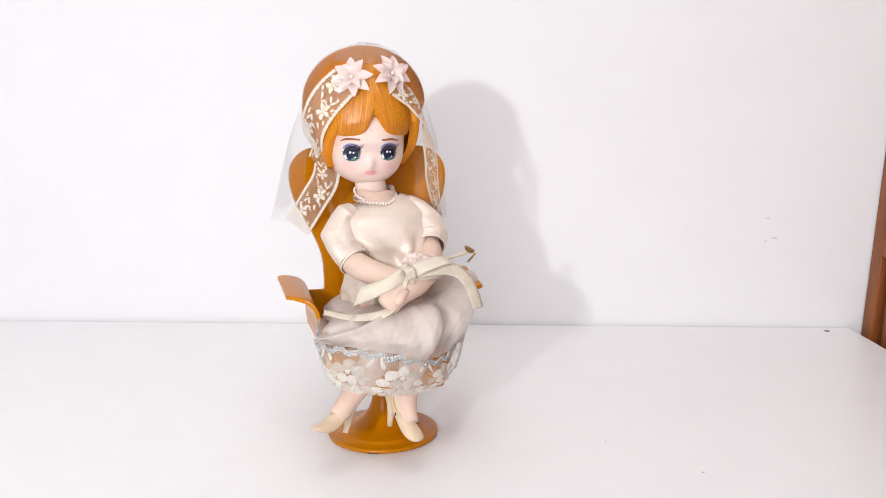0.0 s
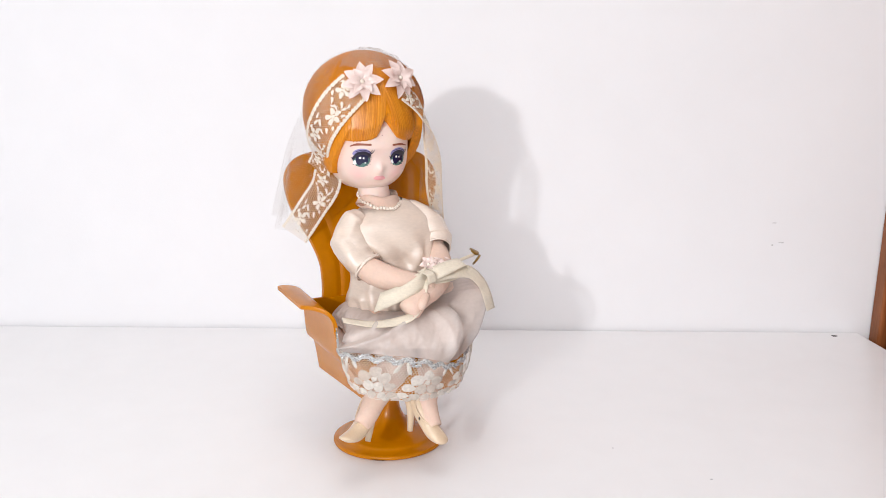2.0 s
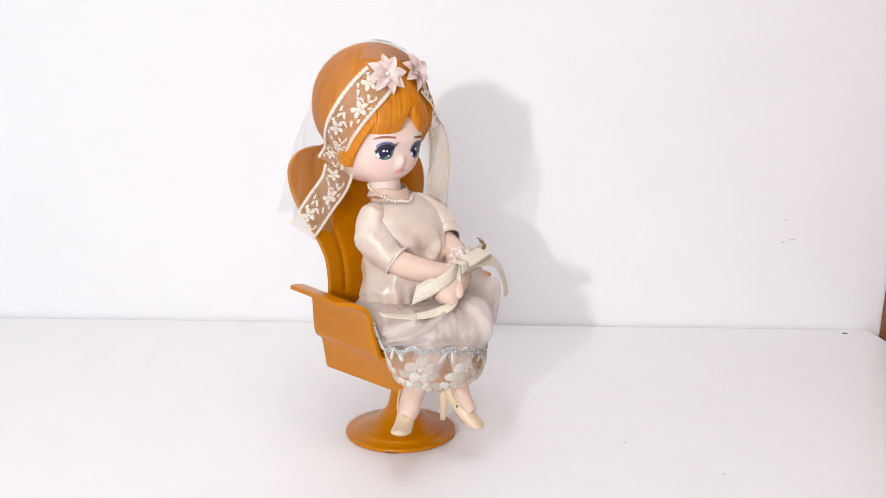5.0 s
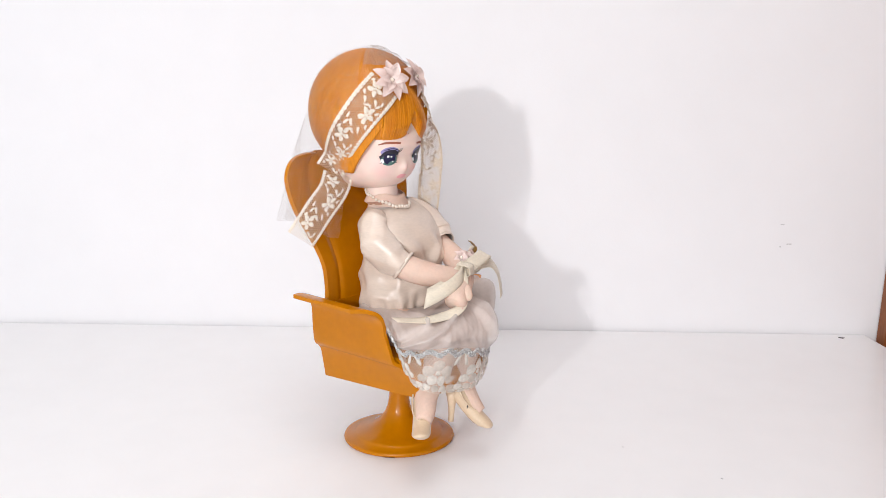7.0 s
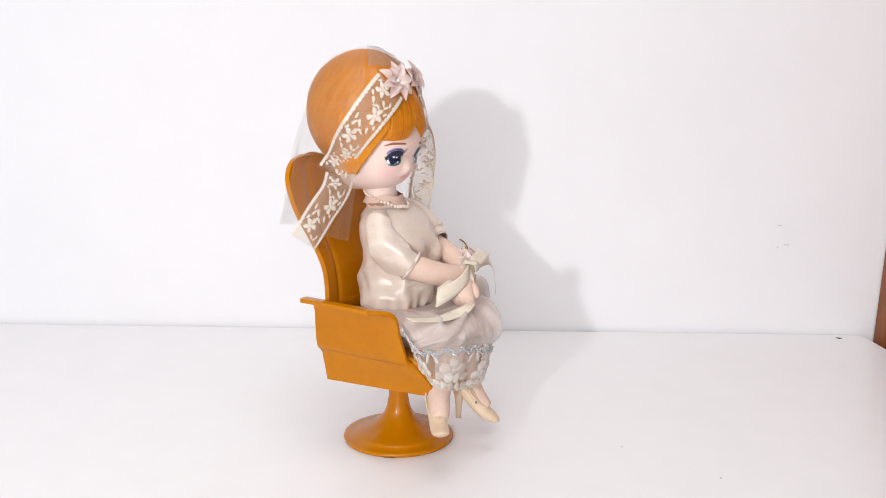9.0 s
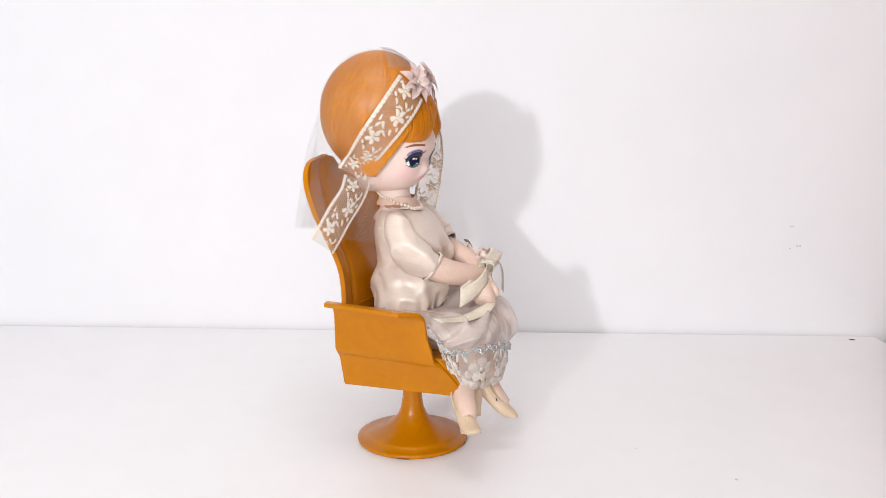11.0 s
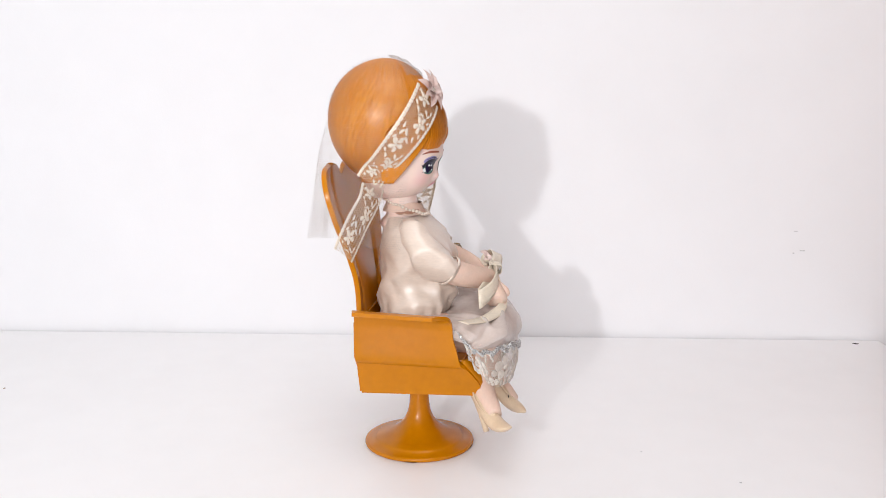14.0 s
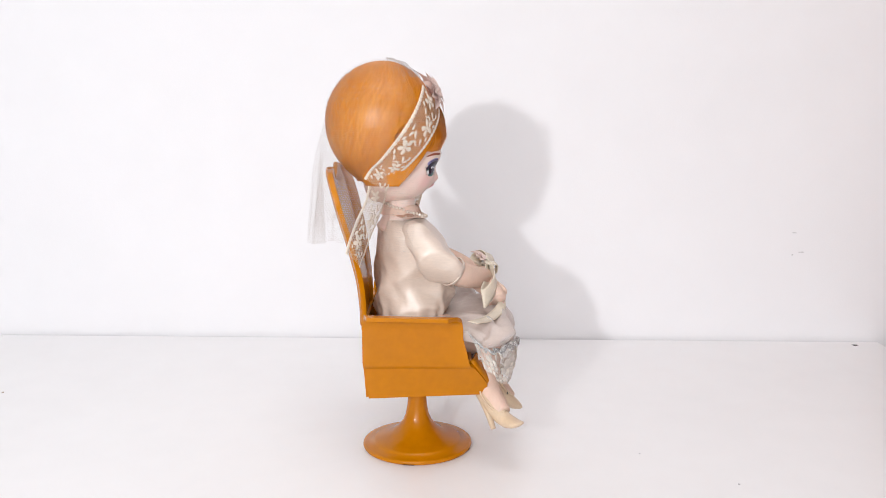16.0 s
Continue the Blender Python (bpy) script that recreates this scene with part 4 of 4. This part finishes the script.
def lace_hem():
    cols = [curve(TRIM, 121), curve([(np.array(a) + np.array(b)) / 2 + np.array((0.0012 * np.sign(a[0]), -0.0012, 0)) for a, b in zip(TRIM, HEM)], 121), curve(HEM, 121)]
    rows = []
    for i in range(121):
        c = curve([q[i] for q in cols], 9)
        s = i / 120
        for j in range(9):
            c[j] = c[j] + np.array((0, -0.0011 * math.sin(s * 40) * j / 8, 0))
        rows.append(c)
    L, W = 0.150, 0.026
    at = surface(rows)
    hem = part("lace_hem", net(at, L, W, 0.00075, 0.00019), net_white, dress, "white floral lace hem on open net")
    # blossoms: overlapping ovals, and an open net window between every pair
    step = 0.0236
    k = 0
    for c in range(7):
        x = 0.006 + c * step
        g = Geo()
        for dx, dy, rx, ry, tl in ((0.0, 0.0095, 0.0027, 0.0031, 0), (-0.0048, 0.0125, 0.0031, 0.0032, 0.4), (0.0048, 0.0125, 0.0031, 0.0032, -0.4), (-0.0026, 0.0178, 0.0027, 0.0031, 0.2), (0.0028, 0.0178, 0.0027, 0.0031, -0.2),
                                   (0.0, 0.0136, 0.0014, 0.0014, 0), (-0.0078, 0.0172, 0.0027, 0.0024, 0), (0.0080, 0.0172, 0.0027, 0.0024, 0), (0.0, 0.0228, 0.0025, 0.0020, 0), (-0.0050, 0.0226, 0.0024, 0.0020, 0.2),
                                   (0.0050, 0.0226, 0.0024, 0.0020, -0.2), (-0.0098, 0.0222, 0.0024, 0.0021, 0), (0.0098, 0.0222, 0.0024, 0.0021, 0), (0.0118, 0.0242, 0.0018, 0.0014, 0), (-0.0075, 0.0245, 0.0018, 0.0013, 0), (0.0075, 0.0245, 0.0018, 0.0013, 0)):
            k += 1
            blot(g, at, L, W, x + dx, dy, rx, ry, tl, -0.0003 - 0.00016 * (k % 4), k, lobes=0.07, mi=(k * 7 // 3) % 2)
        for sg in (-1, 1):
            blot(g, at, L, W, x + step / 2 + sg * 0.0022, 0.0062, 0.0009, 0.0038, sg * -0.35, -0.0006, k + 90 + sg)
        part("blossom", g, [lace_white, lace_sheer], hem)
    g = Geo()
    rnd = random.Random(4)
    for i in range(150):
        x = i / 149 * L
        for j in range(3):
            blot(g, at, L, W, x, 0.0014 + 0.0013 * math.sin(i * 0.75) + j * 0.0010 + rnd.uniform(-0.0003, 0.0003), 0.0009, 0.00055, rnd.uniform(-1.4, 1.4), -rnd.uniform(0.0006, 0.0018), i, n=7, lobes=0.3)
    part("silver_trim", g, silver_thread, dress, "glittering silver braid above the lace")


lace_hem()


# ---- the veil ----
veil = tagged(new("bridal_veil"), "sheer white tulle veil with lace bands and satin flowers", "veil")
TURNING.append(veil)


def tulle_net():
    rows = []
    for a in np.linspace(-2.05, 2.05, 110):
        # a: 0 at the back, to each side round to the temples
        b = math.pi - a
        up = [hair_radius(b, e) for e in (1.45, 1.1, 0.75, 0.35, 0.0)]
        c = HAIR_MID
        col = [c + (p - c) * 1.035 for p in up]
        side = abs(a) / 2.05
        out = Vector((math.sin(a) * -1, math.cos(a), 0))
        out = Vector((math.sin(b), -math.cos(b), 0))
        last = col[-1]
        wave = math.sin(a * 11.0) * 0.0050 + math.sin(a * 23 + 1) * 0.0026
        low = 0.1425 - 0.004 * math.cos(a * 3)
        for k in (0.3, 0.65, 1.0):
            p = last.copy()
            p.z += (low - last.z) * k
            spread = 0.0075 * k ** 0.35 + 0.011 * side * max(0, 1 - abs(side - 0.6) * 1.6) * k + wave * k
            p = p + out * spread
            p.y += 0.012 * side * k
            col.append(p)
        rows.append(curve(col, 40))
    part("tulle", net(surface(rows), 0.190, 0.120, 0.00058, 0.000052), tulle, veil, "sheer white tulle")
    # gathered fold over the crown behind the flowers
    rows = []
    for a in np.linspace(-1.0, 1.0, 50):
        col = []
        for e in np.linspace(0.75, 1.5, 14):
            p = hair_radius(a, e)
            c = HAIR_MID
            col.append(c + (p - c) * (1.045 + 0.03 * noise.noise((a * 5, e * 5, 3)) + 0.014 * math.sin(e * 24 + a * 3)))
        rows.append(col)
    part("tulle_fold", net(surface(rows), 0.07, 0.03, 0.00050, 0.00014), tulle, veil)


tulle_net()


def on_hair(p, lift):
    """The point of the hair's surface under p, and lift above it."""
    d = Vector(p) - HAIR_MID
    rz = 0.0365 if d.z > 0 else 0.0400
    ry = 0.0325 if d.y < 0 else 0.0358
    e = math.asin(max(-1, min(1, d.z / rz / math.sqrt((d.x / 0.0388) ** 2 + (d.y / ry) ** 2 + (d.z / rz) ** 2))))
    q = hair_radius(math.atan2(d.x / 0.0388, -d.y / ry), e)
    return np.array(q + (q - HAIR_MID).normalized() * lift)


def lace_band(path, normals, width, label, worn=False):
    """A scalloped lace ribbon along a path; its face looks along the normals."""
    n = 80
    c, nn = curve(path, n), curve(normals, n)
    rows = []
    for i in range(n):
        d = c[min(i + 1, n - 1)] - c[max(i - 1, 0)]
        d = d / np.linalg.norm(d)
        q = nn[i] / np.linalg.norm(nn[i])
        side = np.cross(q, d)
        side = side / np.linalg.norm(side)
        rows.append([c[i] + side * width * k - q * 0.0016 * (2 * k) ** 2 for k in np.linspace(-0.5, 0.5, 7)])
        if worn:
            fade = max(0, i / n - 0.80) / 0.2
            rows[-1] = [on_hair(p, 0.0030) * (1 - fade) + p * fade for p in rows[-1]]
    at = surface(rows)
    L = float(sum(np.linalg.norm(c[i + 1] - c[i]) for i in range(n - 1)))
    band = part("lace_band", net(at, L, width, 0.00070, 0.00023), net_thread, veil, label)
    k = 0
    x = 0.006
    while x < L - 0.004:
        g = Geo()
        lean = 0.0018 * (1 if int(x / 0.0128) % 2 else -1)
        bits = [(1.9 * math.cos(q), lean * 1000 + 1.9 * math.sin(q), 1.25, 0.85, q) for q in np.arange(5) * 1.2566 + 0.3]
        bits += [(0, lean * 1000, 0.6, 0.6, 0), (4.2, -lean * 900, 1.3, 0.55, 0.7), (4.8, -lean * 1900, 1.1, 0.5, -0.5), (6.4, 0.6, 1.5, 0.35, 1.1), (6.4, -0.6, 1.5, 0.35, -1.1),
                 (-4.0, -lean * 1500, 1.2, 0.5, 0.6), (2.8, -lean * 2300, 1.0, 0.45, 0.2), (-2.2, lean * 2700, 0.9, 0.5, -0.6), (3.2, lean * 2500, 0.9, 0.5, 0.5)]
        for dx, dy, rx, ry, tl in bits:
            k += 1
            if 0.001 < x + 1.4 * dx / 1000 < L - 0.001:
                blot(g, at, L, width, x + 1.4 * dx / 1000, width / 2 + 1.25 * dy / 1000, 1.45 * rx / 1000, 1.45 * ry / 1000, tl, 0.0004, k, n=9, lobes=0.15)
        part("blossom", g, lace_cream, band)
        x += 0.0128
    for side in (0.05, 0.95):
        g = Geo()
        m = int(L / 0.0022)
        for i in range(m):
            blot(g, at, L, width, (i + 0.5) * L / m, width * side, 0.0013, 0.0012, 0, 0.0005, i, n=8, lobes=0.05)
        part("scalloped_edge", g, lace_cream, band)
    return band


lace_band([(-0.0215, -0.0045, 0.2265), (-0.0305, 0.0020, 0.2145), (-0.0365, 0.0118, 0.1990), (-0.0365, 0.0220, 0.1840), (-0.0325, 0.0290, 0.1760)],
          [(-0.5, -0.6, 0.6), (-0.8, -0.5, 0.35), (-0.95, -0.25, 0.1), (-0.95, 0.1, -0.3), (-0.85, -0.3, -0.3)], 0.0185, "cream floral lace band over the hair", True)
lace_band([(-0.0265, 0.0260, 0.1740), (-0.0280, 0.0290, 0.1640), (-0.0335, 0.0355, 0.1520), (-0.0395, 0.0410, 0.1400), (-0.0430, 0.0435, 0.1340)],
          [(-0.75, -0.7, -0.1), (-0.7, -0.75, -0.1), (-0.65, -0.75, 0), (-0.65, -0.75, 0), (-0.6, -0.8, 0)], 0.0190, "cream lace tail hanging by the shoulder")
lace_band([(0.0060, -0.0120, 0.2260), (0.0185, -0.0100, 0.2175), (0.0275, -0.0060, 0.2060), (0.0310, -0.0060, 0.1930), (0.0335, -0.0055, 0.1800), (0.0350, -0.0035, 0.1680)],
          [(0.3, -0.8, 0.5), (0.55, -0.75, 0.35), (0.85, -0.4, 0.2), (0.95, 0.0, 0.05), (0.98, 0.15, 0), (0.98, 0.15, 0)], 0.0150, "cream floral lace band beside the face")
lace_band([(0.0350, -0.0035, 0.1690), (0.0375, -0.0010, 0.1580), (0.0415, 0.0020, 0.1460), (0.0460, 0.0055, 0.1340), (0.0490, 0.0075, 0.1250)],
          [(0.98, 0.15, 0), (0.98, 0.1, 0), (0.98, 0.0, 0), (0.95, -0.15, 0), (0.95, -0.2, 0)], 0.0160, "cream lace tail hanging by the shoulder")


def petal_mesh(length, width):
    g = Geo()
    rows = []
    for k in np.linspace(0, 1, 8):
        w = width * math.sin(min(1, k * 0.96 + 0.06) * math.pi) ** 0.75 * (1 - 0.25 * k)
        rows.append([(w * q, length * k, 0.0022 * math.sin(k * math.pi) - 0.0012 * k * k - 0.0011 * (1 - abs(q)) * math.sin(k * math.pi)) for q in (-1, -0.5, 0, 0.5, 1)])
    g.grid(rows)
    ob = obj("petal", g, petal_mat)
    me = ob.data
    bpy.data.objects.remove(ob)
    return me


BIG_PETAL, SMALL_PETAL = petal_mesh(0.0130, 0.0039), petal_mesh(0.0095, 0.0031)


def flower(c, n, spin, petals=8):
    g = Geo()
    g.ball((0, 0, 0.0022), 0.0014, 12)
    ob = part("flower", g, pearl_mat, veil, "pearly pink satin flower with a pearl centre")
    ob.matrix_basis = Matrix.Translation(c) @ frame_of(n)
    rnd = random.Random(int(spin * 100))
    for i in range(petals):
        shared("petal", BIG_PETAL, ob, pose(0, 0, 0, 9 + rnd.uniform(-8, 8), rnd.uniform(-8, 8), spin + i * 360 / petals + rnd.uniform(-5, 5)))
    for i in range(6):
        shared("petal", SMALL_PETAL, ob, pose(0, 0, 0.0008, 24 + rnd.uniform(-6, 6), rnd.uniform(-8, 8), spin + 20 + i * 60 + rnd.uniform(-6, 6)))


flower((-0.0196, -0.0075, 0.2300), (-0.45, -0.85, 0.42), 10)
flower((0.0050, -0.0085, 0.2322), (0.10, -0.92, 0.38), 25)


# ---- the necklace ----
necklace = tagged(new("pearl_necklace"), "short string of cream pearls round the neck", "necklace")
TURNING.append(necklace)
g = Geo()
g.ball((0, 0, 0), 0.00105, 12)
first = obj("pearl", g, pearl_mat)
PEARL = first.data
bpy.data.objects.remove(first)
for i in range(40):
    a = 2 * math.pi * i / 40
    shared("pearl", PEARL, necklace, pose(-0.0005 + 0.0130 * math.sin(a), 0.0075 - 0.0140 * math.cos(a), 0.1585 - 0.0050 * math.cos(a) + 0.0004 * math.sin(i * 5)) @ Matrix.Scale(0.9 + 0.2 * (math.cos(a) > 0.3), 4))


# ---- the posy tied with ribbon ----
posy = tagged(new("ribbon_posy"), "small bouquet of cream cloth flowers tied with a ribbon bow", "bouquet")
TURNING.append(posy)


def ribbon(name, path, sides, width, label=""):
    n = 36
    c, s = curve(path, n), curve(sides, n)
    rows = []
    for i in range(n):
        q = s[i] / np.linalg.norm(s[i])
        rows.append([c[i] + q * width * k for k in np.linspace(-0.5, 0.5, 5)])
    g = Geo()
    g.grid(rows)
    return part(name, g, ribbon_mat, posy, label, thick=0.0003)


K = (-0.0015, -0.0480, 0.1180)
ribbon("bow_loop", [K, (-0.010, -0.0500, 0.1150), (-0.0200, -0.0465, 0.1095), (-0.0285, -0.0395, 0.1050), (-0.0280, -0.0370, 0.1045), (-0.0180, -0.0420, 0.1085), (-0.010, -0.0450, 0.1130), K],
       [(0.1, 0.2, 1), (0.35, 0.1, 0.95), (0.42, -0.05, 0.9), (0.42, 0, 0.9), (0.42, 0.05, 0.9), (0.40, 0.1, 0.9), (0.3, 0.2, 1), (0, 0.3, 1)], 0.0118, "cream ribbon loop")
ribbon("bow_loop", [K, (0.009, -0.0515, 0.1225), (0.021, -0.0510, 0.1245), (0.0270, -0.0470, 0.1205), (0.021, -0.0450, 0.1165), (0.010, -0.0470, 0.1165), K],
       [(0, 0.6, 1), (-0.2, 0.8, 0.7), (0, 0.9, 0.4), (0, 1, 0.2), (0, 0.9, 0.4), (0, 0.7, 0.8), (0, 0.4, 1)], 0.0085, "cream ribbon loop")
ribbon("bow_tail", [K, (0.014, -0.0500, 0.1195), (0.027, -0.0510, 0.1180), (0.0350, -0.0525, 0.1110), (0.0395, -0.0530, 0.1020), (0.0430, -0.0525, 0.0925)],
       [(0, 0.3, 1), (0, 0.5, 0.9), (0.3, 0.5, 0.8), (0.75, 0.4, 0.45), (0.9, 0.3, 0.2), (0.95, 0.3, 0.1)], 0.0085, "cream ribbon tail")
ribbon("bow_tail", [K, (-0.0060, -0.0525, 0.1090), (-0.0110, -0.0550, 0.1010), (-0.0200, -0.0510, 0.0955), (-0.0330, -0.0400, 0.0925), (-0.0465, -0.0265, 0.0940)],
       [(0.7, 0, 0.7), (0.65, 0.1, 0.75), (0.55, 0.35, 0.7), (0.35, 0.6, 0.6), (0.3, 0.75, 0.35), (0.3, 0.8, 0.2)], 0.0062, "cream ribbon tail")
ribbon("bow_knot", [(K[0] - 0.002, K[1] + 0.003, K[2] + 0.004), (K[0] - 0.001, K[1] - 0.0045, K[2] + 0.003), (K[0], K[1] - 0.0052, K[2]), (K[0] + 0.001, K[1] - 0.004, K[2] - 0.003), (K[0] + 0.002, K[1] + 0.003, K[2] - 0.004)],
       [(1, 0, 0.2)] * 5, 0.0060)
BLOOM = petal_mesh(0.0060, 0.0026)
for c, n, s in (((0.009, -0.044, 0.1230), (0.1, -0.7, 0.8), 5), ((0.003, -0.043, 0.1235), (-0.4, -0.7, 0.7), 40), ((0.016, -0.044, 0.1220), (0.4, -0.7, 0.7), 70)):
    g = Geo()
    g.ball((0, 0, 0.0012), 0.0012, 10)
    bl = part("blossom", g, pearl_mat, posy, "small cream cloth blossom")
    bl.matrix_basis = Matrix.Translation(c) @ frame_of(n)
    for i in range(6):
        shared("petal", BLOOM, bl, pose(0, 0, 0, 25 + 8 * math.sin(i * 4 + s), 0, s + i * 60))
g = Geo()
g.tube(curve([(0.004, -0.044, 0.1190), (0.022, -0.038, 0.1205), (0.036, -0.032, 0.1215), (0.0475, -0.0285, 0.1225)], 14), [0.0011] * 14, 8)
part("stem", g, ribbon_mat, posy, "wrapped cream stem")
for d, tl in (((0.0025, 0.0005, 0.0030), 20), ((0.0045, 0.0, -0.0025), -40)):
    g = Geo()
    rows = [[(0.0075 * (k - 0.5), 0.0032 * q * math.sin(math.pi * (0.08 + 0.84 * k)) ** 0.7, 0.0008 * (1 - q * q)) for q in (-1, -0.5, 0, 0.5, 1)] for k in np.linspace(0, 1, 9)]
    g.grid(rows)
    lf = part("leaf", g, gold_leaf, posy, "dull gold leaf", thick=0.0004)
    lf.matrix_basis = Matrix.Translation((0.0465 + d[0], -0.0275 + d[1], 0.1210 + d[2])) @ pose(0, 0, 0, 35 if tl > 0 else -35, tl, 10)


# ---- what turns: the seat on its pedestal and all that sits in it ----
TURN = [(0.0, 26.30), (0.5, 28.40), (1.0, 30.91), (1.5, 33.84), (2.0, 36.80), (2.5, 39.57), (3.0, 42.22), (3.5, 44.89), (4.0, 47.63), (6.5, 60.25), (7.0, 62.63), (7.5, 65.22), (8.0, 67.81), (8.5, 69.95), (9.0, 71.76), (11.5, 82.47), (12.0, 85.01), (12.5, 87.20), (13.0, 89.33), (13.5, 91.46), (14.0, 93.46), (14.5, 95.42), (15.0, 97.89), (15.5, 100.87), (16.0, 103.65)]


def motions():
    rows = [(t, pose(0, 0, 0, 0, 0, a)) for t, a in TURN]
    for thing in TURNING:
        walk(thing, rows)


motions()
